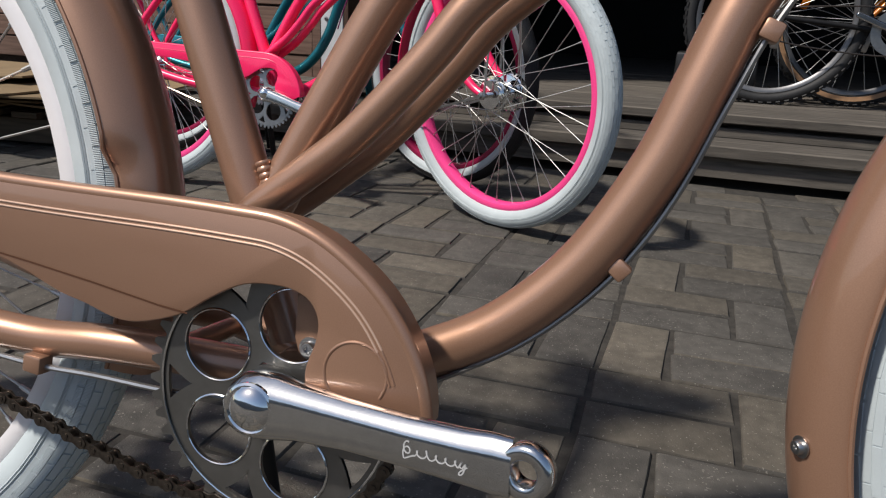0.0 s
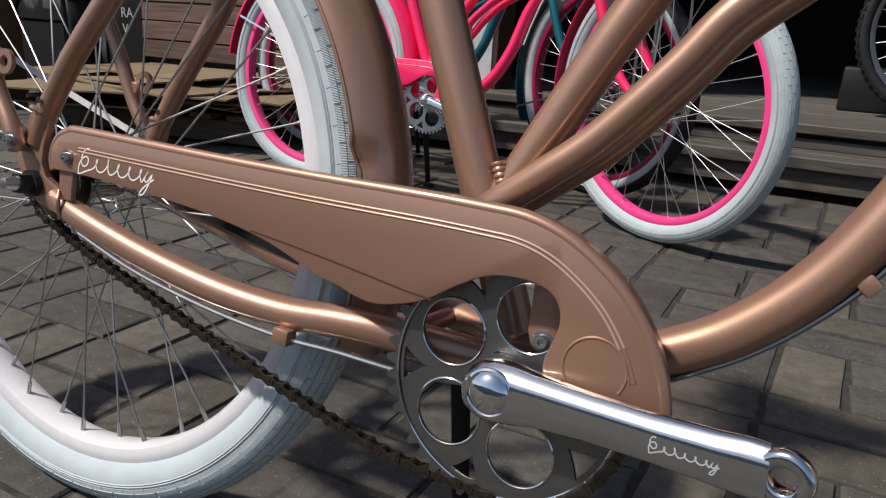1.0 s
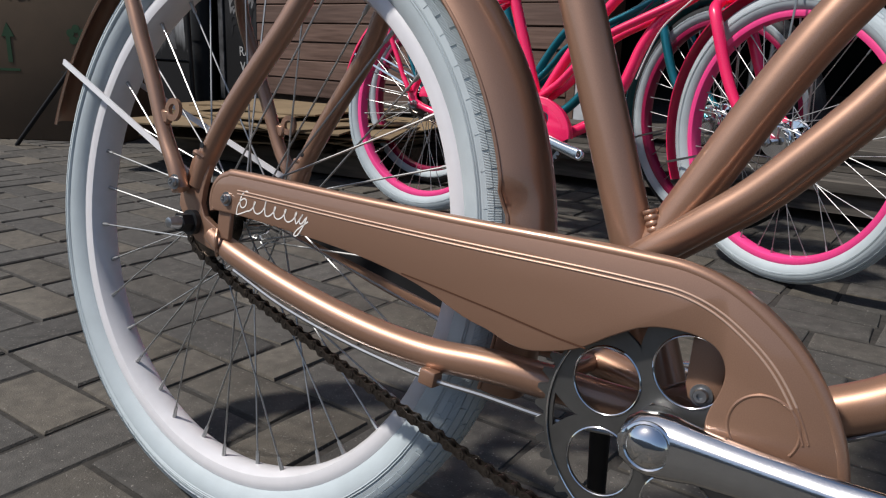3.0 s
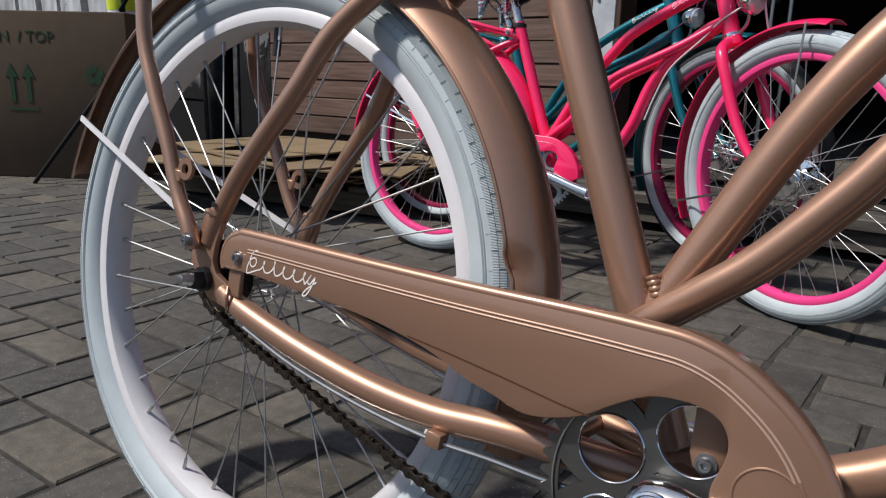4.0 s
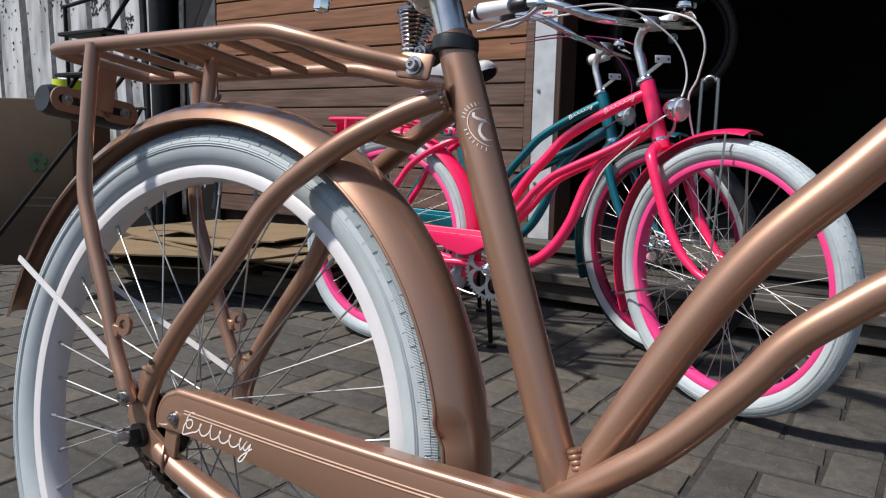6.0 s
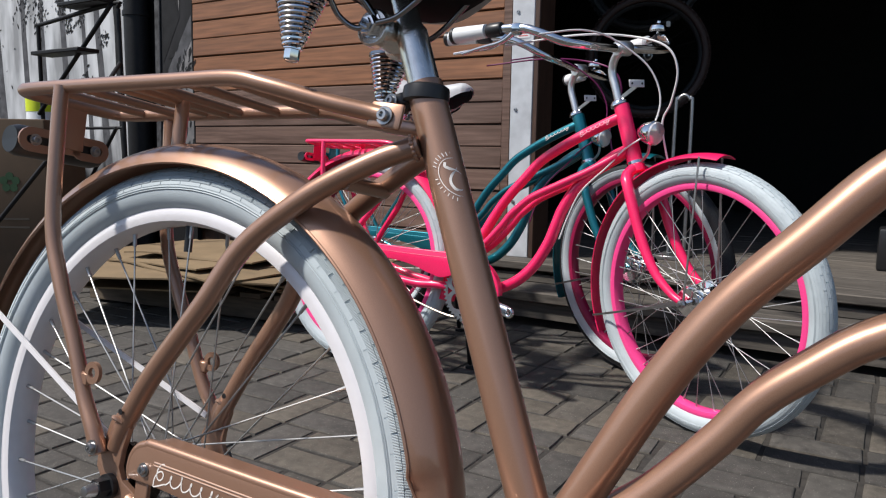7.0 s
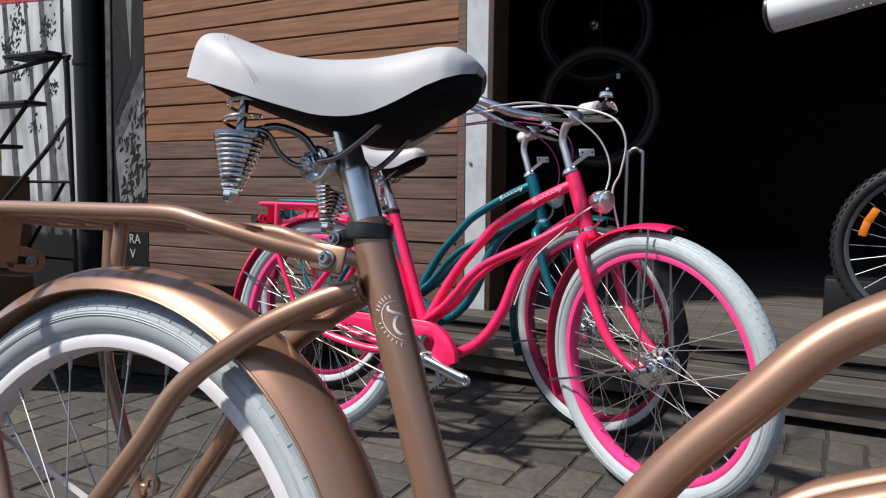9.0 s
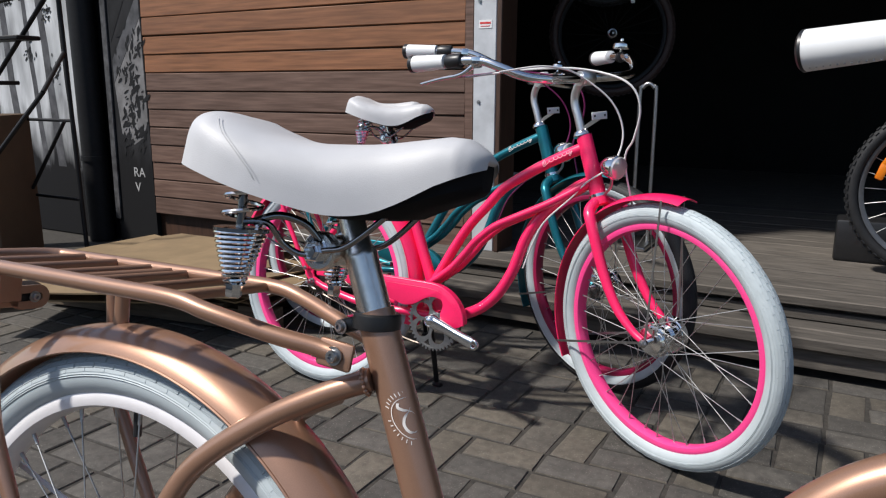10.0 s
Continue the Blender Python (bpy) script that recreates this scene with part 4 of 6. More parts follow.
    collar = P("seat_collar", spin([(0.0185, -0.009), (0.0212, -0.008), (0.0216, -0.002), (0.0210, 0.004), (0.0192, 0.0055), (0.0140, 0.0055)], base - tilt * 0.005, Vector((0.10, 0, 1)) + tilt * 0.35, 28), BLACK_PLASTIC, "black seat collar")
    ear = block(base + Vector((-0.0225, -0.007, -0.013)), (0.022, 0.010, 0.013), 0.004, pose(0, 0, 0, 0, -20, 18), segments=2)
    block(base + Vector((-0.0225, 0.009, -0.013)), (0.022, 0.008, 0.013), 0.004, pose(0, 0, 0, 0, -20, -18), bm=ear, segments=2)
    part("clamp_ear", ear, BLACK_PLASTIC, collar)
    part("screw", screw(base + Vector((-0.0265, -0.013, -0.0145)), 0.0044, (-0.1, -1, 0)), STEEL, collar)
    P("seat_post", spin([(0.0148, -0.004), (0.0148, 0.050), (0.0150, 0.054), (0.0118, 0.062), (0.0112, 0.100 if detail else 0.150), (0.009, 0.102 if detail else 0.152)], base, tilt, 28), POST, "satin metal seat post")
    lift = Matrix.Translation((0.0 if detail else 0.050, 0, seat_lift))
    cover = P("saddle", saddle_cover(), LEATHER, "white padded sprung saddle", mm=lift, angle=70)
    part("pan", saddle_base(), PITCH, cover)
    if detail:
        seam = []
        for k in range(61):
            u = math.pi * (0.990 - 0.22 * k / 60)
            f = math.sin(u) ** 0.42
            xx = 0.203 - 0.085 * f ** 2.4
            hw, hi_, lo_ = (float(np.interp(xx, (0.123, 0.138, 0.165, 0.190, 0.220), v)) for v in ((0.092, 0.0960, 0.0980, 0.0940, 0.0830), (0.9205, 0.9185, 0.9085, 0.8995, 0.8945), (0.866, 0.8620, 0.8545, 0.8475, 0.8400)))
            seam.append((xx + tail_slope(xx, f), -hw * abs(math.cos(u)) ** 0.65, lo_ + (hi_ - lo_) * f))
        part("seam", ribbon([seam[k:k + 2] for k in range(0, 60)], 0.0006, lambda p: Vector((-0.1, -0.75, 0.6)).normalized(), lift=0.0006), STITCH, cover)
        part("stitches", ribbon([[Vector(seam[k]) + Vector((0.003, 0, 0)), Vector(seam[k]).lerp(Vector(seam[k + 1]), 0.7) + Vector((0.003, 0, 0))] for k in range(0, 60)], 0.0006, lambda p: Vector((-0.1, -0.75, 0.6)).normalized(), lift=0.0006), STITCH, cover)
        part("nose_bracket", block((0.306, 0, 0.846), (0.022, 0.050, 0.003), 0.001, pose(0, 0, 0, 0, -24, 0)), BLACK_METAL, cover)
    for s in (-1, 1):
        hang = -0.011 if s > 0 else 0.0
        sp = coil((0.172, s * 0.073, 0.7690 + hang), (0.176, s * 0.073, 0.8140 + hang), 0.0078, 0.0218, 11, 0.0016)
        coil((0.176, s * 0.073, 0.8190 + hang), (0.178, s * 0.073, 0.857), 0.0165, 0.0145, 2.6, 0.0018, bm=sp)
        part("spring", sp, CHROME, cover, "chromed conical coil spring")
        bolt = spin([(0.0205, 0.0), (0.0232, 0.001), (0.0232, 0.004), (0.019, 0.005)], (0.176, s * 0.073, 0.8125 + hang), (0, 0, 1), 28)
        spin([(0.004, 0), (0.004, 0.088)], (0.172, s * 0.073, 0.764 + hang), (0.05, 0, 1), 12, bm=bolt)
        part("spring_bolt", bolt, SPRING, cover)
        part("nut", spin([(0.0050, -0.003), (0.0066, -0.002), (0.0072, 0.0), (0.0072, 0.0075), (0.0085, 0.008), (0.0085, 0.009)], (0.172, s * 0.073, 0.760 + hang), (0.05, 0, 1), 6), CHROME, cover)
        part("rail", tube([(0.176, s * 0.073, 0.822 + hang), (0.192, s * 0.060, 0.822), (0.198, s * 0.046, 0.806), (0.212, s * 0.036, 0.797), (0.232, s * 0.032, 0.802), (0.250, s * 0.031, 0.806), (0.268, s * 0.030, 0.818), (0.290, s * 0.027, 0.838), (0.304, s * 0.025, 0.852)], 0.0027, 10), SPRING, cover)
    part("clamp_bolt", spin([(0.0125, 0), (0.0125, 0.002), (0.0098, 0.0022), (0.0098, 0.0085), (0.0085, 0.0095), (0.0060, 0.0095), (0.0055, 0.0125)], (0.222, -0.0265, 0.8005), (0, -1, 0), 6), CHROME, cover)
    clamp = spin([(0.0155, -0.027), (0.0175, -0.025), (0.0175, -0.018), (0.014, -0.016), (0.014, 0.016), (0.0175, 0.018), (0.0175, 0.025), (0.0155, 0.027)], (0.222, 0, 0.8005), (0, 1, 0), 28)
    part("seat_clamp", clamp, POST, cover)
    for s in (-1, 1):
        part("spring_leaf", tube([(0.182, s * 0.066, 0.822), (0.197, s * 0.052, 0.829), (0.214, s * 0.038, 0.824), (0.224, s * 0.028, 0.810)], [0.0034, 0.0036, 0.0036, 0.0032], 10), SPRING, cover)
    # -- carrier --
    side = [(0.252, 0.035, 0.717), (0.236, 0.038, 0.720), (0.200, 0.050, 0.726), (0.140, 0.067, 0.739), (0.100, 0.070, 0.746), (0.02, 0.070, 0.746), (-0.12, 0.070, 0.745), (-0.225, 0.069, 0.744), (-0.250, 0.060, 0.744), (-0.258, 0.03, 0.744)]
    rails = tube([(x, -y, z) for x, y, z in side] + [(x, y, z) for x, y, z in side[::-1]], 0.0080, 14, n=5)
    rack = P("carrier", rails, paint, "tubular steel luggage carrier" if not detail else "copper-painted tubular luggage carrier")
    for k in range(6):
        x = -0.200 + 0.058 * k
        part("slat", tube([(x, -0.069, 0.745), (x, 0.069, 0.745)], 0.0052, 12, n=1), paint, rack)
    for s in (-1, 1):
        st = part("carrier_stay", tube([(-0.160, s * 0.074, 0.744), (-0.157, s * 0.075, 0.702), (-0.145, s * 0.076, 0.590), (-0.116, s * 0.077, 0.526), (-0.084, s * 0.077, 0.471), (-0.056, s * 0.078, 0.418), (-0.034, s * 0.079, 0.388), (-0.022, s * 0.079, 0.366)], [0.0082, 0.0082, 0.0082, 0.0082, 0.008, 0.0078, 0.0085, 0.009], 14, n=5), paint, rack)
        if detail:
            part("eyelet", lathe([(0.0055, -0.002), (0.0115, -0.002), (0.0115, 0.002), (0.0055, 0.002)], (-0.044, s * 0.079, 0.444), 20, bm=block((-0.056, s * 0.078, 0.436), (0.014, 0.007, 0.014), 0.002)), paint, rack)
        part("screw", screw((-0.022, s * 0.087, 0.374), 0.005, (0, s, 0)), STEEL, rack)
        part("lug", block((0.2545, s * 0.0365, 0.7165), (0.034, 0.005, 0.024), 0.003, pose(0, 0, 0, s * 6, 6, s * -4), segments=2), paint, rack)
        part("screw", screw((0.2555, s * 0.0400, 0.7160), 0.0055, (0, s, 0)), STEEL, rack)
    part("guard_post", tube([(-0.05, 0, 0.683), (-0.05, 0, 0.745)], 0.0078, 14, n=1, bm=tube([(-0.05, -0.069, 0.744), (-0.05, 0.069, 0.744)], 0.006, 10, n=1)), paint, rack)
    lamp = P("tail_lamp", tube([(-0.279, -0.057, 0.688), (-0.279, -0.049, 0.688), (-0.279, 0.049, 0.688), (-0.279, 0.057, 0.688)], [0.010, 0.0195, 0.0195, 0.010], 20, n=3), BLACK_PLASTIC, "black tail lamp on a slotted plate")
    part("lens", tube([(-0.285, -0.049, 0.688), (-0.285, 0.049, 0.688)], 0.0172, 16, n=1), RED_LENS, lamp)
    part("hanger", block((-0.2555, 0, 0.716), (0.003, 0.044, 0.060), 0.001), paint, lamp)
    for y in (-0.034, 0.034):
        ring_o, ring_i = stadium(0.026, 0.0150), stadium(0.017, 0.0050)
        loop = bmesh.new()
        rows = [[loop.verts.new((x, y + u, 0.690 + v)) for u, v in line] for x, line in ((-0.2595, ring_o), (-0.2595, ring_i), (-0.2565, ring_i), (-0.2565, ring_o))]
        for A_, B_ in zip(rows, rows[1:] + rows[:1]):
            for k in range(len(A_)):
                loop.faces.new((A_[k], A_[(k + 1) % len(A_)], B_[(k + 1) % len(A_)], B_[k]))
        part("slotted_plate", loop, paint, lamp)
        part("screw", screw((-0.2565, y + 0.006 * (1 if y > 0 else -1), 0.690), 0.0048, (1, 0, 0)), STEEL, lamp)
    part("slotted_plate", block((-0.258, 0, 0.690), (0.003, 0.040, 0.022), 0.001), paint, lamp)
    # -- fork, bars --
    crown = HEAD_LOW + STEER * 0.020
    fork = P("fork", spin([(0.021, 0.0), (0.023, 0.004), (0.022, 0.02), (0.015, 0.024)], HEAD_LOW + STEER * 0.008, STEER, 24), paint, mm=S)
    for s in (-1, 1):
        part("fork_leg", tube([crown + Vector((0, s * 0.012, 0.002)), crown + Vector((0.004, s * 0.040, -0.018)), (0.962, s * 0.054, 0.600), (1.010, s * 0.058, 0.480), (1.058, s * 0.060, 0.400), (1.108, s * 0.060, 0.355), (1.140, s * 0.060, 0.338)], [0.014, 0.015, 0.0145, 0.0135, 0.012, 0.010, 0.009], 16), paint, fork)
        part("axle_nut", spin([(0.010, 0), (0.010, 0.008), (0.0055, 0.009), (0.0055, 0.016)], FRONT + Vector((0, s * 0.066, 0)), (0, s, 0), 6), STEEL, fork)
    CL = Vector((0.884, 0, 0.962))
    stem = P("stem", tube([HEAD_TOP - STEER * 0.012, (0.860, 0, 0.862), (0.846, 0, 0.905), (0.856, 0, 0.940), CL], [0.0115, 0.0115, 0.0112, 0.011, 0.012], 18), SATIN, mm=S)
    part("stem_clamp", spin([(0.018, -0.022), (0.0195, -0.020), (0.0195, 0.020), (0.018, 0.022)], CL, (0, 1, 0), 24), SATIN, stem)
    half = [(0, 0, 0), (0, 0.045, 0.0), (0.014, 0.100, 0.016), (0.006, 0.165, 0.040), (-0.045, 0.222, 0.052), (-0.120, 0.243, 0.076), (-0.205, 0.265, 0.0792), (-0.326, 0.299, 0.072)]
    if not detail:
        half = [(0, 0, 0), (0.004, 0.060, 0.0), (0.004, 0.140, 0.002), (-0.014, 0.196, 0.012), (-0.055, 0.236, 0.036), (-0.105, 0.258, 0.053), (-0.190, 0.298, 0.0548), (-0.285, 0.335, 0.0525)]
    run = [CL + Vector((x, -y, z)) for x, y, z in half[:0:-1]] + [CL + Vector(h) for h in half]
    bars = P("handlebar", tube(run, 0.0112, 18), CHROME, "swept chromed handlebar", mm=S if bar_turn is None else S @ Matrix.Translation(CL) @ Matrix.Rotation(radians(bar_turn[0]), 4, -STEER) @ Matrix.Rotation(radians(bar_turn[1]), 4, "X") @ Matrix.Translation(-CL))
    for s in (-1, 1):
        a, b = CL + Vector((-0.214, s * 0.267, 0.0792)), CL + Vector((-0.328, s * 0.300, 0.072))
        if not detail:
            a, b = CL + Vector((-0.192, s * 0.299, 0.0548)), CL + Vector((-0.285, s * 0.335, 0.0525))
        way = (b - a).normalized()
        grip = part("grip", spin([(0.0120, 0.0), (0.0180, 0.002), (0.0184, 0.02), (0.0200, 0.055), (0.0212, 0.095), (0.0216, 0.108)], a, way, 24), grip_mat, bars, "white leatherette grip")
        part("end_cap", spin([(0.0220, 0.0), (0.0222, 0.003), (0.019, 0.006)] if detail else [(0.0212, 0.0), (0.0226, 0.001), (0.0226, 0.010), (0.019, 0.014), (0.004, 0.015)], a + way * (0.108 if detail else 0.097), way, 24), BLACK_PLASTIC, bars)
        if detail and s > 0:
            dots = bmesh.new()
            for k in range(15):
                block(a + way * (0.012 + 0.0065 * k) + Vector((0, -0.0075, -0.0195)), (0.0016, 0.0014, 0.0014), bm=dots)
            part("stitch_holes", dots, STITCH, grip)
        if s < 0:
            part("shifter", spin([(0.0165, 0), (0.0185, 0.004), (0.0190, 0.034), (0.0165, 0.044)], CL + (Vector((-0.145, s * 0.257, 0.0515)) if detail else Vector((-0.148, s * 0.281, 0.0550))), way, 24), BLACK_PLASTIC, bars)
            lever = [(-0.085, 0.245, 0.038), (-0.125, 0.272, 0.020), (-0.200, 0.288, 0.010), (-0.255, 0.292, 0.000)] if detail else [(-0.118, 0.262, 0.046), (-0.150, 0.285, 0.022), (-0.203, 0.310, 0.0128), (-0.256, 0.335, 0.0017)]
            part("brake_lever", tube([CL + Vector((x, s * y, z)) for x, y, z in lever], [0.008, 0.006, 0.005, 0.0045], 10), CHROME, bars)
            part("lever_clamp", block(CL + (Vector((-0.085, s * 0.240, 0.050)) if detail else Vector((-0.112, s * 0.262, 0.050))), (0.030, 0.026, 0.030), 0.006, pose(0, 0, 0, 0, 0, s * 45), segments=2), CHROME, bars)
    at = CL + (Vector((-0.045, 0.224, 0.062)) if detail else Vector((-0.122, 0.263, 0.060)))
    bell = part("bell", spin([(0.004, 0), (0.004, 0.012), (0.023, 0.014), (0.0245, 0.019), (0.021, 0.030), (0.012, 0.036), (0.006, 0.038), (0.0055, 0.043), (0.002, 0.044)], at, (0.1, 0.05, 1), 24), CHROME, bars)
    part("bell_clamp", spin([(0.0135, -0.010), (0.0150, -0.008), (0.0150, 0.008), (0.0135, 0.010)], at + Vector((0, 0, -0.008)), (-0.8, 0.5, 0), 16, bm=block(at + Vector((0.010, -0.004, -0.004)), (0.016, 0.010, 0.022), 0.003)), BLACK_PLASTIC, bell)
    plate_at = Vector((0.940, 0, 0.872)) if detail else Vector((0.932, 0.002, 0.869))
    bracket = part("bracket_plate", block(plate_at, (0.003, 0.054, 0.019), 0.0012, pose(0, 0, 0, 0, -6, 0), segments=2), WHITE_PLASTIC, stem, "white luggage bracket plate")
    part("bracket_arm", strap(plate_at + Vector((-0.001, 0, -0.006)), HEAD_TOP - STEER * 0.022 + Vector((0.012, 0, 0)), 0.010, 0.003), STEEL, bracket)
    # Two black discs on the plate give the look of dark, open holes.
    for y in (-0.018, 0.018):
        part("bolt_hole", spin([(0.0032, 0), (0.0032, 0.0008)], plate_at + Vector((0.0014, y, 0)), (1, 0, 0), 12), BLACK_PLASTIC, bracket)
    lampc = Vector((0.985, 0, 0.742))
    light = P("headlamp", spin([(0.004, -0.040), (0.014, -0.036), (0.026, -0.018), (0.031, 0.0), (0.032, 0.012), (0.030, 0.015)], lampc, (1, 0, -0.12), 28), CHROME, "round chromed headlamp", mm=S)
    part("lens", spin([(0.029, 0.0), (0.027, 0.005), (0.016, 0.009), (0.002, 0.010)], lampc + Vector((0.0145, 0, -0.0018)), (1, 0, -0.12), 28), CLEAR_LENS, light)
    part("lamp_stalk", tube([(0.952, 0, 0.668), (0.975, 0, 0.690), (0.980, 0, 0.715)], 0.004, 8), STEEL, light)
    # -- cables --
    if detail:
        A = CL + Vector((-0.085, -0.240, 0.036))
        front_run = [A, A + Vector((0.08, 0.06, 0.004)), CL + Vector((0.09, -0.08, 0.030)), CL + Vector((0.170, -0.01, -0.030)), CL + Vector((0.178, 0.01, -0.10)), CL + Vector((0.135, 0.02, -0.215)), FRONT + Vector((-0.12, 0.03, 0.28))]
        rear_run = [A + Vector((-0.03, 0.0, 0.005)), A + Vector((0.09, 0.07, -0.008)), CL + Vector((0.060, -0.06, -0.015)), CL + Vector((0.100, -0.03, -0.11)), CL + Vector((0.040, -0.03, -0.22)), (0.865, -0.020, 0.648), (0.796, -0.008, 0.594)]
    else:
        front_run = [CL + Vector(v) for v in ((-0.157, -0.265, 0.0146), (-0.017, -0.150, 0.0283), (0.067, -0.060, 0.0207), (0.157, -0.020, -0.0115), (0.181, 0.0, -0.070), (0.155, 0.010, -0.146), (0.119, 0.020, -0.205))] + [FRONT + Vector((-0.12, 0.03, 0.28))]
        rear_run = [CL + Vector(v) for v in ((-0.155, -0.263, 0.006), (-0.065, -0.200, 0.0106), (0.001, -0.120, -0.007), (0.077, -0.070, -0.061), (0.108, -0.040, -0.137), (0.087, -0.030, -0.216), (0.020, -0.024, -0.267))] + [(0.865, -0.022, 0.655), (0.79, -0.022, 0.590), (0.752, -0.012, 0.520), (0.728, -0.004, 0.455)]
    P("brake_cable", tube(front_run, 0.0026, 8), cable, "brake cable in smooth housing", mm=S)
    P("shift_cable", tube(rear_run, 0.0024, 8), cable)
    if detail:
        under = [(0.793, -0.005, 0.596), (0.761, -0.005, 0.555), (0.743, -0.005, 0.523), (0.7255, -0.005, 0.478), (0.7045, -0.005, 0.422), (0.678, -0.005, 0.375), (0.6465, -0.005, 0.338), (0.6125, -0.006, 0.3092), (0.563, -0.010, 0.279)]
        line = P("cable_run", tube(under, 0.0019, 8, bm=tube([(x, y + 0.0050, z) for x, y, z in under], 0.0019, 8)), HOUSING, "silver cable housings under the tube")
        for at, nxt in ((under[2], under[3]), (under[5], under[6])):
            q = Vector(at)
            turn = Matrix.Rotation(-math.atan2(nxt[2] - at[2], nxt[0] - at[0]), 4, "Y")
            part("cable_clip", block(q, (0.012, 0.012, 0.012), 0.002, turn, segments=2), paint, line)
        low_run = [(0.060, -0.074, 0.3005), (0.133, -0.0755, 0.2810), (0.216, -0.0745, 0.2670), (0.290, -0.0715, 0.2600), (0.340, -0.066, 0.2590), (0.400, -0.058, 0.256), (0.450, -0.044, 0.257)]
        line = P("cable_run", tube(low_run, 0.0022, 8), STEEL)
        part("cable_clip", block((0.295, -0.071, 0.2615), (0.015, 0.013, 0.013), 0.002, pose(0, 0, 0, 0, 5, 0), segments=2), paint, line)
        # round mark on the seat tube
        def on_tube(u, v):
            c = Vector((seat_x(0.6685 + v), 0, 0.6685 + v))
            a = (0.0180 + u) / 0.0174
            return c + Vector((math.sin(a), -math.cos(a), 0)) * 0.0174
        around = lambda p: Vector((p.x - seat_x(p.z), p.y, 0)).normalized()
        ring_mark = [[on_tube(0.0165 * math.cos(t), 0.0165 * math.sin(t)) for t in np.linspace(0, 2 * math.pi, 60)]]
        bars_round = []
        for k in range(34):
            t = 2 * math.pi * k / 34
            if k % 17 not in (0, 16, 8):
                bars_round.append([on_tube(rr * math.cos(t), rr * math.sin(t)) for rr in (0.0186, 0.0218)])
        sig = smooth_path([(-0.0072, 0.0118, 0), (-0.0080, 0.0085, 0), (-0.0048, 0.0068, 0), (0.0010, 0.0052, 0), (0.0060, 0.0010, 0), (0.0072, -0.0055, 0), (0.0035, -0.0112, 0), (-0.0030, -0.0108, 0), (-0.0062, -0.0055, 0), (-0.0040, 0.0010, 0), (0.0010, 0.0052, 0), (0.0042, 0.0095, 0), (0.0040, 0.0125, 0)], 6)
        mark = part("round_mark", ribbon([[on_tube(p.x - 0.0015, p.y) for p in sig]], 0.0024, around, lift=0.0006), decal, seat, "cream round mark")
        part("ring_line", ribbon(ring_mark, 0.0007, around, lift=0.0006), decal, mark)
        part("print_bars", ribbon(bars_round, 0.0007, around, lift=0.0006), decal, mark)
        # weld beads
        beads = tube([Vector((0.4340, -0.0100, 0.4005)).lerp(Vector((0.4275, -0.0112, 0.4165)), k / 23) for k in range(24)], [0.0050 + 0.0009 * abs(math.sin(math.pi * k / 6.0)) for k in range(24)], 12, n=1)
        for s in (-1, 1):
            part("weld", weld_ring((0.2735, s * 0.0155, 0.6925), (0.88, -s * 0.32, 0.38), 0.0108), paint, seat)
        part("weld", beads, paint, seat)
    else:
        pen = scrawl(0.085, 0.009, 5)
        def on_top(u, v):
            q = Vector((0.765, 0, 0.7475)).lerp(Vector((0.850, 0, 0.776)), u / 0.085)
            a = v / 0.0162
            return q + Vector((-0.3 * math.sin(a), -math.cos(a), math.sin(a))) * 0.0162
        P("script_mark", ribbon([smooth_path([on_top(u, v - 0.002) for u, v in pen], 3)], 0.0016, lambda p: Vector((0, -1, 0.1)).normalized(), lift=0.0012), decal, "pale pen-stroke mark")
        bpy.context.view_layer.update()
        small_frame(bike, [ob for ob in bike.children if ob.name.split(".")[0] in ("front_mudguard", "fork", "stem", "handlebar", "headlamp", "brake_cable", "headset_cup") or (ob.name.split(".")[0] == "mudguard_strut" and ob.matrix_local.to_translation().length > 0.001)])
    return bike


def stadium(half, r, n=9):
    """A slot's outline: two half circles joined by straight sides."""
    right = [(half - r + r * math.cos(a), r * math.sin(a)) for a in np.linspace(-math.pi / 2, math.pi / 2, n)]
    return right + [(-u, -v) for u, v in right]


def outward(pts):
    """The unit normals of a polyline in the plane, to its left-hand outside."""
    out = []
    for i, p in enumerate(pts):
        a, b = pts[max(i - 1, 0)], pts[min(i + 1, len(pts) - 1)]
        d = Vector((b[0] - a[0], b[1] - a[1]))
        d.normalize()
        out.append((-d.y, d.x))
    return out


def strap(a, b, width, thick):
    """A flat strip of steel from a to b, lying in the wheel's plane."""
    a, b = Vector(a), Vector(b)
    d = (b - a).normalized()
    w = Vector((0, 1, 0)).cross(d).normalized() * width / 2
    t = d.cross(w).normalized() * thick / 2
    bm = bmesh.new()
    v = [[bm.verts.new(p + sw * w + st * t) for sw, st in ((-1, -1), (1, -1), (1, 1), (-1, 1))] for p in (a, b)]
    for k in range(4):
        bm.faces.new((v[0][k], v[0][(k + 1) % 4], v[1][(k + 1) % 4], v[1][k]))
    bm.faces.new(v[0][::-1])
    bm.faces.new(v[1])
    return bm


LEAN = Matrix.Rotation(radians(-9.605), 4, "X") @ Matrix.Rotation(radians(1.5), 4, "Z")
build_bicycle(Matrix.Translation((-0.004, -0.0485, -0.0030)) @ LEAN, "copper-painted cruiser bicycle with white tyres and saddle", COPPER, WHITE_RIM, TYRE, TYRE, -2.4, True, CREAM, cable=HOUSING)
TILT = Matrix.Rotation(radians(-8.0), 4, "Z") @ Matrix.Rotation(radians(-4.5), 4, "X")
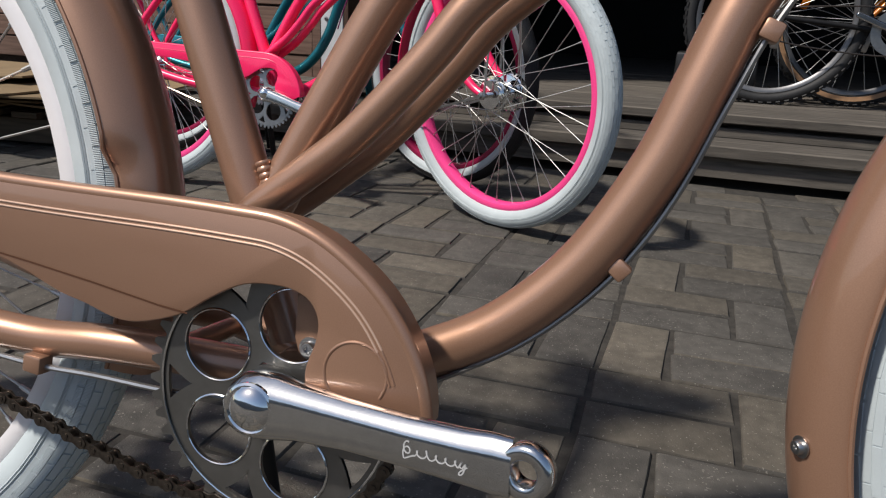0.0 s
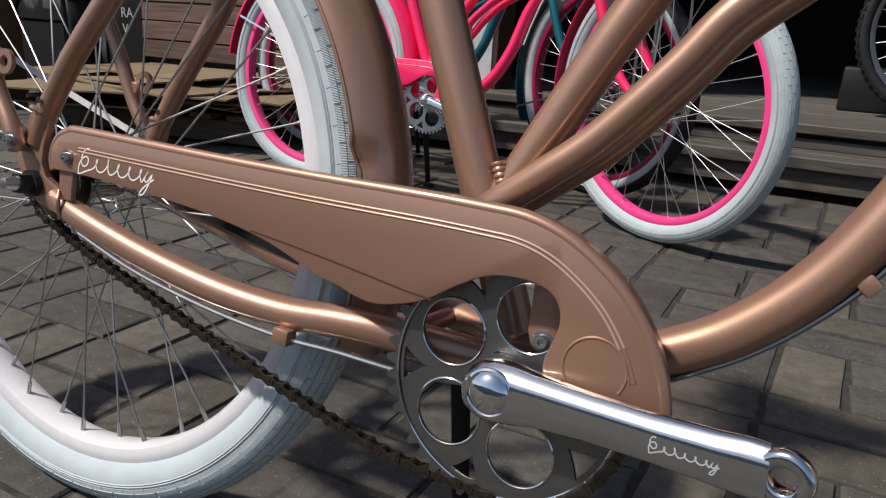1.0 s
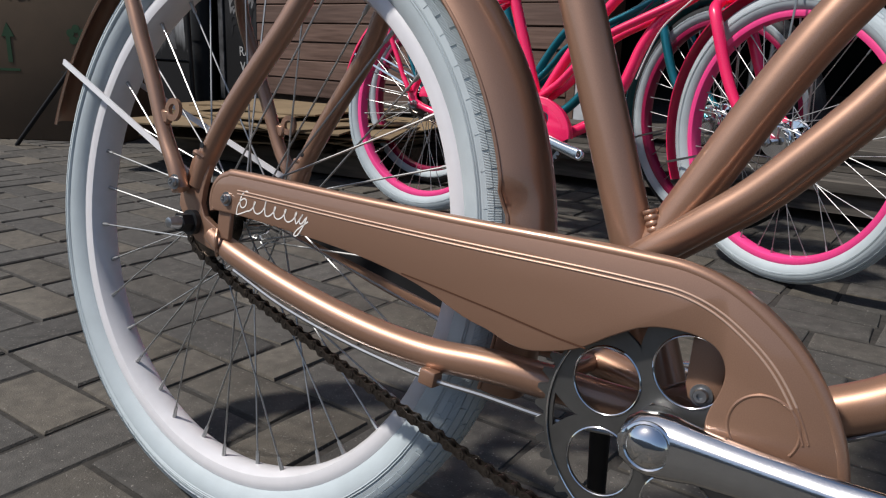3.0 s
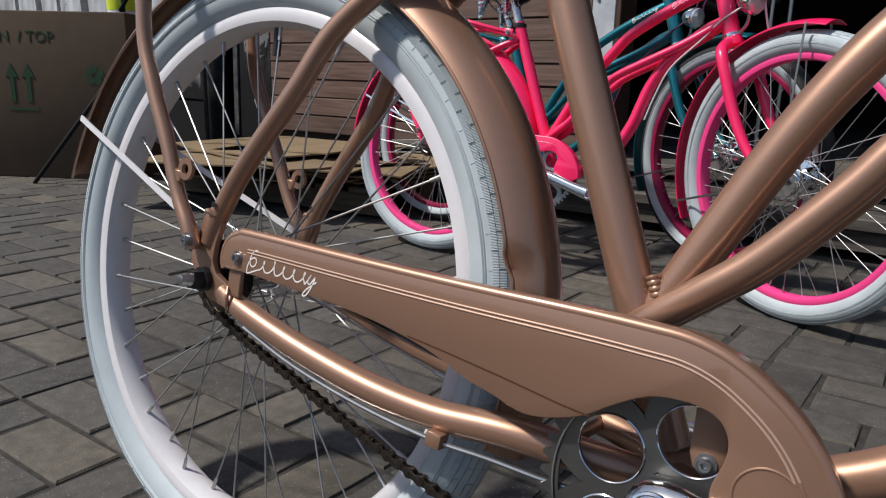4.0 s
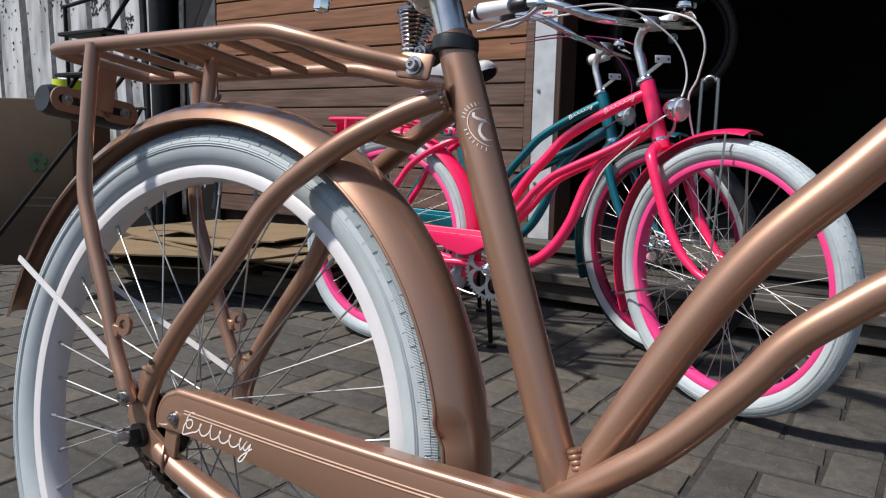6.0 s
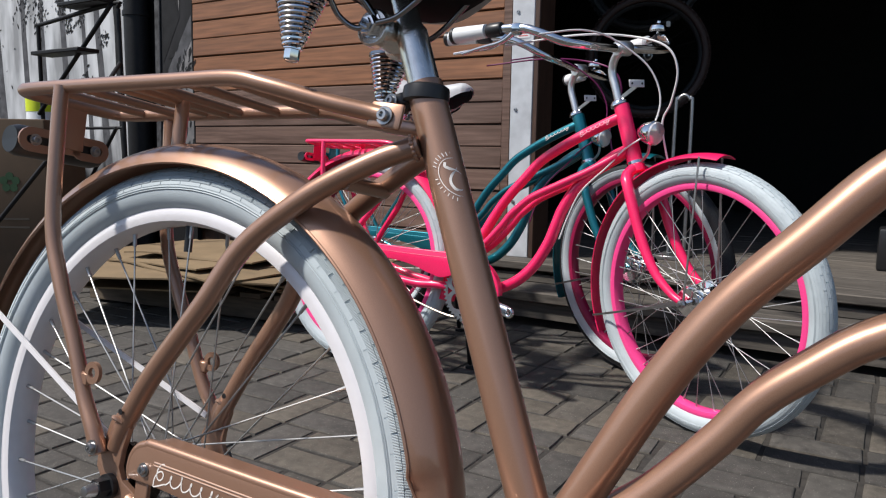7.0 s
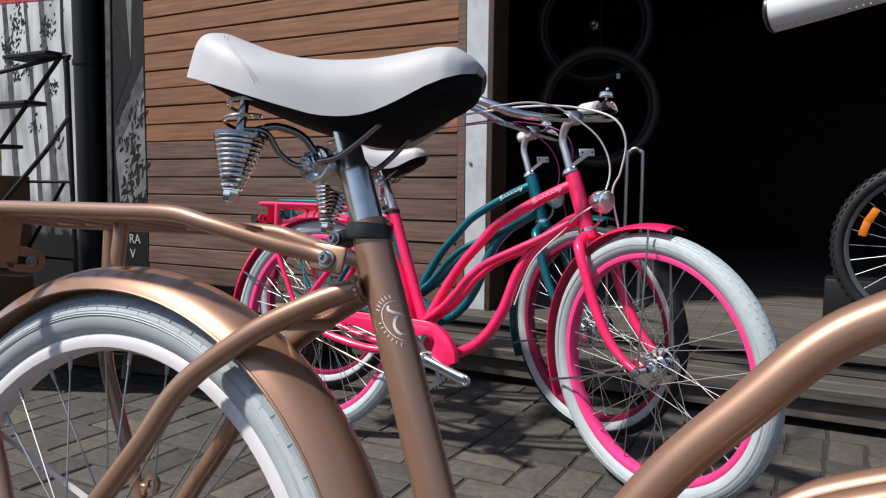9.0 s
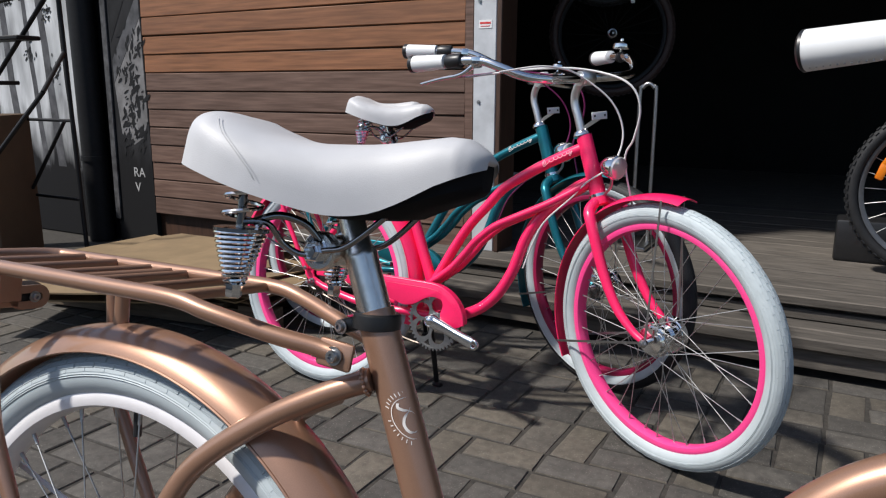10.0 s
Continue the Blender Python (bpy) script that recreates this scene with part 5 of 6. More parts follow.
build_bicycle(Matrix.Translation((-0.862, 1.485, 0.0)) @ TILT @ steered(8), "bright pink cruiser bicycle with white tyres and pink rims", PINK, PINK_RIM, TYRE, TYRE, -28.3, False, PALE_PINK, crank_angle=-12, seat_lift=-0.02)
build_bicycle(Matrix.Translation((-1.137, 1.890, 0.0)) @ TILT @ steered(8), "dark teal cruiser bicycle with magenta rims behind the pink one", TEAL, MAGENTA, TYRE, BLACK_RUBBER, -25, False, CREAM, cable=PURPLE_CABLE, crank_angle=-30, seat_lift=-0.02, bar_turn=(11, -4))


# ---- ground and paving ----
ground = part("ground", block((0, 0, -0.0560), (400, 400, 0.1)), JOINT)
tagged(ground, "dark sandy ground under the pavers", "ground", kind="structure")

# ---- shop building ----
Y_WALL = 2.50


def structure(name, bm, mat, label, category, angle=38):
    return tagged(part(name, bm, mat, None, "", None, angle), label, category, kind="structure")


structure("wall_north", block((-1.845, Y_WALL + 0.085, 1.45), (2.29, 0.13, 2.9)), WOOD_FRAME, "timber shop wall behind horizontal cladding boards", "wall")
structure("wall_header", block((1.35, Y_WALL + 0.085, 2.66), (4.05, 0.13, 0.48)), OUTER, "plain wall above the wide doorway", "wall")
structure("wall_right", block((5.9, Y_WALL + 0.085, 1.45), (5.05, 0.13, 2.9)), OUTER, "plain grey wall beside the doorway", "wall")
structure("wall_left", block((-7.0, Y_WALL + 0.16, 1.45), (8.0, 0.13, 2.9)), OUTER, "plain grey wall beyond the painted boards", "wall")
# Unseen wall added behind the camera to shape reflections on paint and metal.
structure("wall_south", block((0, -7.0, 1.0), (40, 0.2, 2.0)), PALE_WALL, "plain pale wall added out of view to shape reflections", "wall")
# Inner shell: the room's lack of light is put into its near-black colour.
structure("wall_back", block((1.5, 7.05, 1.5), (9.2, 0.12, 2.9)), UNLIT_BOARD, "back wall of the shop, its unlit darkness put into the colour", "wall")
structure("wall_inner_left", block((-2.95, 4.83, 1.5), (0.12, 4.32, 2.9)), UNLIT_BOARD, "inner side wall, its unlit darkness put into the colour", "wall")
structure("wall_inner_right", block((6.0, 4.83, 1.5), (0.12, 4.32, 2.9)), UNLIT_BOARD, "inner side wall, its unlit darkness put into the colour", "wall")
structure("ceiling", block((1.5, 4.8, 2.97), (9.4, 4.8, 0.08)), UNLIT_BOARD, "shop ceiling, its unlit darkness put into the colour", "ceiling")
structure("trim_post", block((-0.767, Y_WALL - 0.012, 1.32), (0.108, 0.05, 2.20), 0.004), TRIM_WHITE, "white-painted metal door trim with screws", "trim")
structure("door_jamb", block((-0.699, Y_WALL + 0.04, 1.32), (0.024, 0.16, 2.20), 0.004), WOOD_FRAME, "dark brown wooden door jamb", "trim")
structure("corner_board", block((-0.846, Y_WALL - 0.012, 1.42), (0.044, 0.032, 2.40), 0.004), WOOD_WORN, "weathered corner board", "trim")
sticker = thing("sticker", Matrix.Translation((-0.765, Y_WALL - 0.0385, 1.205)), "small white sticker with red print on the trim", "sticker")
part("sheet", block((0, 0, 0), (0.060, 0.001, 0.034)), PAPER, sticker)
part("print_bar", block((0, -0.001, 0.005), (0.050, 0.001, 0.008)), RED_INK, sticker)
part("print_bar", block((0, -0.001, -0.008), (0.044, 0.001, 0.003)), RED_INK, sticker)
for z in (0.47, 0.88, 1.30, 1.70):
    s = screw((0, 0, 0), 0.006)
    tagged(part("screw", s, STEEL, None, "", Matrix.Translation((-0.793, Y_WALL - 0.037, z))), "small steel screw head in the white trim", "screw", "trim screws")

# cladding boards, one object each
clad = structure("cladding", block((-1.93, Y_WALL + 0.010, 1.5), (2.08, 0.012, 2.6)), WOOD_FRAME, "horizontal larch cladding boards on the wall", "wall")
rng = random.Random(4)
warm = worn = None
for k in range(25):
    z = 0.26 + 0.1015 * k
    fresh = z > 1.02
    src = warm if fresh else worn
    at = Matrix.Translation((-1.9, Y_WALL - 0.006 + rng.uniform(-0.002, 0.002), z)) @ pose(0, 0, 0, rng.uniform(-1, 1) - 2.0, rng.uniform(-0.10, 0.10), 0)
    if src is None:
        src = part("board", block((0, 0, 0), (2.06, 0.020, 0.0975), 0.004), WOOD_WARM if fresh else WOOD_WORN, clad, "", at)
        warm, worn = (src, worn) if fresh else (warm, src)
    else:
        shared("board", src, clad, at)

# steps and deck
step = structure("step", block((1.1, 2.150, 0.0640), (6.0, 0.022, 0.070), 0.002), WOOD_GREY, "weathered grey plank step below the doorway", "step")
deck = structure("deck", block((2.05, 4.70, 0.10), (7.9, 4.60, 0.19)), WOOD_GREY, "weathered grey plank deck at the doorway", "floor")
for n, (y, w, z, th) in enumerate([(2.165, 0.112, 0.120, 0.042), (2.278, 0.108, 0.119, 0.042)]):
    part("plank", block((1.1, y, z), (6.0, w - 0.006, th), 0.005), WOOD_GREY, step)
part("riser_board", block((1.1, 2.352, 0.155), (6.0, 0.02, 0.034), 0.002), WOOD_GREY, step)
src = None
for k in range(16):
    y = 2.390 + 0.138 * k
    at = Matrix.Translation((1.75 + rng.uniform(-0.05, 0.05), y, 0.205 + rng.uniform(-0.002, 0.002)))
    if src is None:
        src = part("plank", block((0, 0, 0), (7.2, 0.131, 0.034), 0.004), WOOD_GREY, deck, "", at)
    else:
        shared("plank", src, deck, at)

# painted boards left of the cladding
def mural_board(x0, x1, z0, z1, y, mat, label):
    b = thing("painted_board", Matrix.Translation(((x0 + x1) / 2, y, (z0 + z1) / 2)), label, "mural board", "painted boards")
    part("panel", block((0, 0, 0), (x1 - x0, 0.03, z1 - z0), 0.003), mat, b)
    return b


def flat(points, y, owner, name, mat):
    """A painted patch on a board: outline points (x, z) in the board's own place."""
    part(name, plate(points, y - 0.0006, y), mat, owner)


def leaves(owner, y, spots, seed, mat, size=1.0):
    """Sprayed leaf dabs gathered round a few spots."""
    r, bm = random.Random(seed), bmesh.new()
    for x, z, spread, n in spots:
        for _ in range(n):
            cx, cz, a, L = x + r.gauss(0, spread), z + r.gauss(0, spread * 1.3), r.uniform(0.3, 1.9), size * r.uniform(0.006, 0.022)
            w = L * r.uniform(0.25, 0.4)
            pts = [(L, 0), (0.3 * L, w), (-0.5 * L, 0.8 * w), (-L, 0), (-0.5 * L, -0.8 * w), (0.3 * L, -w)]
            bm.faces.new([bm.verts.new((cx + p * math.cos(a) - q * math.sin(a), y - r.uniform(0, 0.0008), cz + p * math.sin(a) + q * math.cos(a))) for p, q in pts])
    part("painted_leaves", bm, mat, owner)


def lettering(text, size, mat, owner, at):
    """Flat print in the built-in letters."""
    words = bpy.data.curves.new("print", "FONT")
    words.body, words.size, words.extrude, words.resolution_u = text, size, 0.0006, 3
    holder = new("print", words)
    mesh = bpy.data.meshes.new_from_object(holder.evaluated_get(bpy.context.evaluated_depsgraph_get()))
    bpy.data.objects.remove(holder)
    mesh.materials.clear()
    mesh.materials.append(mat)
    ob = new("print", mesh)
    ob.parent = owner
    ob.matrix_local = at @ pose(0, 0, 0, 90, 0, 0)


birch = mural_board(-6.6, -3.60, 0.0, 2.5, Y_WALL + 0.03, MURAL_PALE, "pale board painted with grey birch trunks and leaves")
rng = random.Random(12)
for x0, x1, w in ((-1.20, -1.12, 0.06), (-0.85, -0.72, 0.09), (-0.45, -0.40, 0.05), (-0.10, 0.02, 0.10), (0.30, 0.36, 0.06), (0.52, 0.60, 0.045), (0.75, 0.87, 0.060), (0.97, 1.12, 0.040), (1.14, 1.28, 0.060), (1.36, 1.435, 0.035)):
    left, right = [], []
    for k in range(9):
        t = k / 8
        x, z, hw = x0 + (x1 - x0) * t + rng.uniform(-0.008, 0.008), 1.24 - 2.05 * t, w * (0.35 + 0.3 * t)
        left.append((x - hw, z))
        right.append((x + hw, z))
    flat(left + right[::-1], -0.0155, birch, "painted_trunk", MURAL_GREY if w > 0.038 else MURAL_BLACK)
leaves(birch, -0.0168, [(0.82, 0.42, 0.045, 90), (0.88, 0.28, 0.030, 50), (0.93, 0.60, 0.040, 70), (1.03, 0.30, 0.025, 30), (1.22, 0.52, 0.035, 60), (1.27, 0.15, 0.022, 30), (1.06, -0.10, 0.022, 24), (1.32, -0.20, 0.025, 24), (0.55, 0.35, 0.06, 60), (0.35, 0.5, 0.08, 80), (1.34, 0.80, 0.05, 40), (0.70, 0.80, 0.06, 50), (-0.3, 0.4, 0.20, 120)], 5, MURAL_BLACK)
flat([(-1.49, 0.86), (1.40, 0.69), (1.40, 0.80), (-1.49, 1.02)], -0.0180, birch, "painted_stripe", MURAL_RED)
dark = mural_board(-3.27, -2.93, 0.0, 2.5, Y_WALL + 0.0, MURAL_DARK, "dark board painted with leaves, chalked letters near its foot")
flat([(-0.02, 1.20), (0.11, 1.20), (0.055, 0.25)], -0.0155, dark, "painted_patch", MURAL_ASH)
flat([(-0.10, -0.285), (0.16, 0.075), (0.16, -0.50), (0.11, -0.60), (0.03, -0.64), (-0.07, -0.58)], -0.0152, dark, "painted_patch", MURAL_ASH)
flat([(-0.10, 0.55), (0.065, 0.22), (-0.10, -0.05)], -0.0160, dark, "painted_patch", MURAL_BLACK)
flat([(-0.10, -0.15), (0.16, 0.22), (0.16, 0.08), (-0.10, -0.28)], -0.0155, dark, "painted_patch", MURAL_GREY)
leaves(dark, -0.0168, [(0.03, -0.24, 0.045, 34), (0.11, -0.06, 0.035, 26), (0.02, -0.45, 0.045, 30), (0.10, -0.36, 0.035, 24), (0.09, -0.58, 0.035, 30), (-0.03, -0.60, 0.03, 16)], 6, MURAL_BLACK, 1.7)
part("pale_edge", block((-0.143, -0.022, -0.15), (0.046, 0.010, 1.9), 0.003, pose(0, 0, 0, 0, 1.2, 0)), MURAL_MID, dark, "splintered pale board edge")
lettering("RA", 0.080, STITCH, dark, Matrix.Translation((0.000, -0.0165, -0.83)))
lettering("V", 0.080, STITCH, dark, Matrix.Translation((0.006, -0.0165, -0.92)))
post = thing("downpipe", Matrix.Translation((-3.44, Y_WALL - 0.02, 0)), "thick black downpipe beside the painted boards", "pipe")
part("pipe", tube([(0, 0, 0), (0, 0, 2.6)], 0.075, 24, n=1), BLACK_METAL, post)
for z in (0.5, 1.5, 2.3):
    part("pipe_bracket", spin([(0.082, 0), (0.082, 0.03)], (0, 0, z), (0, 0, 1), 24), BLACK_METAL, post)
# Flat black sheet; its colour makes the gap behind the pipe dark.
structure("wall_recess", block((-3.44, Y_WALL + 0.075, 1.3), (0.33, 0.03, 2.6)), PITCH, "flat black sheet filling the dark gap behind the downpipe", "wall")

# ---- yard things ----
box = thing("cardboard_box", Matrix.Translation((-3.075, 1.292, 0)) @ pose(0, 0, 0, 0, 0, 32.5), "large brown cardboard carton with green arrows printed on it", "box")
part("carton", block((-0.45, 0.20, 0.405), (1.6, 0.40, 0.81), 0.008, segments=2), BOX_CARD, box)
for x, z, w, h in ((-0.200, 0.340, 0.155, 0.012),):
    part("print_bar", block((x, -0.002, z), (w, 0.002, h)), GREEN_INK, box)
for x in (-0.250, -0.165):
    part("arrow", plate([(x - 0.011, 0.375), (x + 0.011, 0.375), (x + 0.011, 0.495), (x + 0.032, 0.495), (x, 0.560), (x - 0.032, 0.495), (x - 0.011, 0.495)], -0.003, -0.0005), GREEN_INK, box)
lettering("N  / TOP", 0.074, GREEN_INK, box, Matrix.Translation((-0.300, -0.0015, 0.665)))
for k in range(5):
    a = 2 * math.pi * k / 5 + math.pi / 2
    c = Vector((0.175 + 0.030 * math.cos(a), 0, 0.510 + 0.030 * math.sin(a)))
    part("printed_leaf", plate([(c.x + 0.020 * math.cos(u) , c.z + 0.020 * math.sin(u)) for u in np.linspace(0, 2 * math.pi, 9)[:-1]], -0.0025, -0.0005), GREEN_INK, box)
for z in (0.335, 0.295):
    part("print_bar", block((0.17, -0.002, z), (0.18, 0.002, 0.010)), DARK_INK, box)

# folding black rack by the carton
stand_at = thing("display_rack", Matrix.Translation((-2.64, 1.80, 0)), "black folding steel display rack, empty", "rack")
def rod(a, b, r=0.010):
    part("rod", tube([a, b], r, 10, n=1), BLACK_METAL, stand_at)
part("rod", tube([(0.02, 0, 0), (0.01, 0, 0.6), (0.0, 0, 1.28), (-0.008, 0, 1.36), (-0.045, 0, 1.385), (-0.72, 0, 1.330)], 0.011, 10, n=5), BLACK_METAL, stand_at)
rod((-0.70, 0, 0), (-0.70, 0, 1.34), 0.011)
for z in (0.40, 0.782):
    rod((-0.70, 0, z), (0.0, 0, z), 0.008)
rod((-0.03, -0.02, 1.375), (-0.70, -0.02, 0.86), 0.011)
rod((-0.01, -0.03, 0.78), (-0.32, -0.03, 0.44), 0.009)
rod((0.19, -0.25, 0.915), (-0.386, -0.704, 0.0), 0.010)
rod((0.19, -0.25, 0.915), (0.0, 0.0, 1.10), 0.010)
for x, z, w in ((-0.20, 1.395, 0.34), (-0.42, 1.170, 0.42), (-0.55, 0.96, 0.26)):
    part("shelf", block((x, -0.03, z), (w, 0.12, 0.020), 0.004), BLACK_METAL, stand_at)
can = thing("canister", Matrix.Translation((-3.74, 2.02, 0.06)), "white canister with a yellow label behind the carton", "canister")
part("body", spin([(0.075, 0), (0.08, 0.01), (0.08, 0.93), (0.07, 0.96), (0.03, 0.98), (0.03, 1.0)], (0, 0, -0.06), (0, 0, 1), 24), WHITE_PLASTIC, can)
part("yellow_label", spin([(0.0815, 0.83), (0.0815, 0.91)], (0, 0, 0), (0, 0, 1), 24), HIVIS, can)

# pallet with flattened cartons
pal = thing("pallet", Matrix.Translation((-1.85, 1.86, 0)) @ pose(0, 0, 0, 0, 0, 8), "dark wooden pallet on the paving", "pallet")
for y in (-0.33, 0.0, 0.33):
    part("runner", block((0, y, 0.055), (1.15, 0.09, 0.085), 0.003), PALLET, pal)
for k in range(7):
    part("board", block((-0.50 + 0.166 * k, 0, 0.112), (0.10, 0.80, 0.020), 0.002), PALLET, pal)
z = 0.124
for k in range(11):
    w, d = rng.uniform(0.60, 1.10), rng.uniform(0.45, 0.80)
    one = bmesh.new()
    nx, ny = 7, 5
    sag = rng.uniform(0.0, 0.035)
    fold = rng.uniform(-0.3, 0.3)
    grid = []
    for i in range(nx + 1):
        for j in range(ny + 1):
            x, y = (i / nx - 0.5) * w, (j / ny - 0.5) * d
            h = -sag * max(0, abs(x) - 0.42) * 4 + 0.016 * noise.noise(Vector((x * 3, y * 3, k * 5.1)))
            h += 0.03 * max(0, x * fold)
            if k > 8:
                h += 0.10 * max(0.0, -x - 0.30) * (1 if k % 2 else 0)
            grid.append((x, y, h))
    lo = [one.verts.new(g) for g in grid]
    hi = [one.verts.new((g[0], g[1], g[2] + 0.006)) for g in grid]
    at = lambda i, j: i * (ny + 1) + j
    for i in range(nx):
        for j in range(ny):
            one.faces.new((hi[at(i, j)], hi[at(i + 1, j)], hi[at(i + 1, j + 1)], hi[at(i, j + 1)]))
            one.faces.new((lo[at(i, j)], lo[at(i, j + 1)], lo[at(i + 1, j + 1)], lo[at(i + 1, j)]))
    ring = [at(i, 0) for i in range(nx + 1)] + [at(nx, j) for j in range(1, ny + 1)] + [at(i, ny) for i in range(nx - 1, -1, -1)] + [at(0, j) for j in range(ny - 1, 0, -1)]
    for a, b in zip(ring, ring[1:] + ring[:1]):
        one.faces.new((lo[a], lo[b], hi[b], hi[a]))
    sheet = part("flattened_carton", one, CARD, None, "", Matrix.Translation((-1.80 + rng.uniform(-0.22, 0.16), 1.74 + rng.uniform(-0.22, 0.14), z)) @ pose(0, 0, 0, rng.uniform(-1.5, 1.5), rng.uniform(-1.5, 1.5), rng.uniform(-28, 28)))
    tagged(sheet, "flattened brown cardboard carton in a loose pile on a pallet", "cardboard", "flattened cartons on the pallet")
    z += rng.uniform(0.008, 0.012)

# ---- inside the shop ----
def plain_wheel(owner, name, c, r, tyre_mat, rim_mat, wall_mat=None, n=28, reflectors=(165, 40, 280), spoke_mat=None):
    rim = part(name, lathe([(r - 0.056, -0.011), (r - 0.046, -0.012), (r - 0.046, 0.012), (r - 0.056, 0.011), (r - 0.064, 0.004), (r - 0.064, -0.004)], c, 72), rim_mat, owner)
    rt = 0.024
    prof = [(r - rt + rt * math.cos(u), rt * math.sin(u)) for u in np.linspace(-2.5, 2.5, 17)]
    part("tyre", lathe(prof, c, 80), tyre_mat, rim, angle=60)
    knobs = bmesh.new()
    for k in range(64):
        for row in (-0.8, -0.25, 0.25, 0.8):
            a = 2 * math.pi * (k + (0.5 if abs(row) < 0.5 else 0)) / 64
            rr = r - rt + (rt + 0.001) * math.cos(row)
            p = Vector(c) + Vector((rr * math.cos(a), (rt + 0.001) * math.sin(row), rr * math.sin(a)))
            block(p, (0.007, 0.010, 0.016), 0, Matrix.Rotation(-a, 4, "Y") @ Matrix.Rotation(row, 4, "Z"), bm=knobs)
    part("tread", knobs, tyre_mat, rim)
    if wall_mat:
        part("side_wall", lathe([(r - 0.040, -0.0215), (r - 0.022, -0.0248), (r - 0.022, -0.0238), (r - 0.040, -0.0205)], c, 72), wall_mat, rim)
    part("hub", spin([(0.006, -0.055), (0.018, -0.03), (0.024, -0.028), (0.014, -0.02), (0.014, 0.02), (0.024, 0.028), (0.018, 0.03), (0.006, 0.055)], c, (0, 1, 0), 20), STEEL, rim)
    first = None
    for k in range(n):
        at = Matrix.Translation(c) @ Matrix.Rotation(2 * math.pi * k / n, 4, "Y") @ Matrix.Diagonal((1, -1 if k % 2 else 1, 1, 1))
        if first is None:
            first = part("spoke", tube([(0.020, 0.026, 0.008), (r - 0.060, 0, 0)], 0.0012, 6, n=1), spoke_mat or SPOKE, rim, "", at)
        else:
            shared("spoke", first, rim, at)
    if reflectors:
        for a in reflectors:
            p = Vector(c) + Vector(((r - 0.105) * math.cos(radians(a)), -0.014, (r - 0.105) * math.sin(radians(a))))
            part("reflector", block(p, (0.030, 0.008, 0.066), 0.006, Matrix.Rotation(radians(-a), 4, "Y"), segments=2), ORANGE, rim, "orange spoke reflector")
    return rim


def mountain_bike(m, label, paint, wall_mat, r=0.34):
    b = thing("mountain_bicycle", m, label, "bicycle", "bicycles inside the shop")
    plain_wheel(b, "rear_wheel", Vector((0, 0, r)), r, BLACK_RUBBER, SHADED_RIM, wall_mat, reflectors=(163, 150))
    plain_wheel(b, "front_wheel", Vector((1.08, 0, r)), r, BLACK_RUBBER, SHADED_RIM, wall_mat, reflectors=(120,))
    for name, pts, rad in (("seat_tube", [(0.42, 0, 0.30), (0.28, 0, 0.78)], 0.017), ("down_tube", [(0.42, 0, 0.30), (0.86, 0, 0.70)], 0.021), ("top_tube", [(0.31, 0, 0.70), (0.84, 0, 0.77)], 0.018), ("head_tube", [(0.83, 0, 0.82), (0.88, 0, 0.68)], 0.021), ("stem", [(0.82, 0, 0.85), (0.89, 0, 0.93)], 0.014)):
        part(name, tube(pts, rad, 16, n=1), paint, b)
    for s in (-1, 1):
        part("chain_stay", tube([(0.42, s * 0.03, 0.30), (0, s * 0.065, r)], 0.010, 12, n=1), paint, b)
        part("seat_stay", tube([(0.30, s * 0.02, 0.70), (0, s * 0.065, r)], 0.009, 12, n=1), paint, b)
        part("fork_leg", tube([(0.89, s * 0.05, 0.66), (1.08, s * 0.055, r)], 0.015, 12, n=1), BLACK_METAL, b)
    part("fork_crown", block((0.89, 0, 0.665), (0.05, 0.14, 0.04), 0.01, segments=2), BLACK_METAL, b)
    part("handlebar", tube([(0.86, -0.34, 0.95), (0.89, -0.08, 0.93), (0.89, 0.08, 0.93), (0.86, 0.34, 0.95)], 0.012, 12), BLACK_METAL, b)
    part("saddle", block((0.25, 0, 0.90), (0.26, 0.12, 0.045), 0.02, segments=3), BLACK_PLASTIC, b)
    part("seat_post", tube([(0.28, 0, 0.77), (0.25, 0, 0.89)], 0.013, 12, n=1), STEEL, b)
    part("chainring", lathe([(0.050, -0.05), (0.085, -0.05), (0.085, -0.047), (0.050, -0.047)], (0.42, 0, 0.30), 40), STEEL, b)
    part("crank_arm", block((0.35, -0.07, 0.33), (0.17, 0.012, 0.022), 0.004, pose(0, 0, 0, 0, 22, 0)), ALUMINIUM, b)
    part("chain", tube([(0.0, -0.05, r + 0.03), (0.42, -0.05, 0.385), (0.505, -0.05, 0.30), (0.42, -0.05, 0.215), (0.02, -0.05, r - 0.09), (-0.03, -0.05, r - 0.02)], 0.0035, 6, closed=True), CHAIN, b)
    part("derailleur", block((0.015, -0.055, r - 0.075), (0.03, 0.02, 0.09), 0.006, pose(0, 0, 0, 0, 10, 0), segments=2), STEEL, b)
    return b


mountain_bike(Matrix.Translation((0.985, 2.83, 0.222)), "black mountain bicycle with orange spoke reflectors on the deck", BLACK_METAL, None)
mountain_bike(Matrix.Translation((1.330, 3.02, 0.222)) @ pose(0, 0, 0, 0, 0, 3), "orange bicycle with tan-walled black tyres inside the doorway", ORANGE, TAN_RUBBER)
hoop = thing("bicycle_stand", Matrix.Translation((-0.170, 2.92, 0.222)), "bent steel hoop bicycle stand on the deck", "bicycle stand")
part("hoop", tube([(-0.036, 0, 0), (-0.036, 0, 0.665), (-0.026, 0, 0.72), (0, 0, 0.740), (0.026, 0, 0.72), (0.036, 0, 0.665), (0.036, 0, 0)], 0.009, 12), STEEL, hoop)
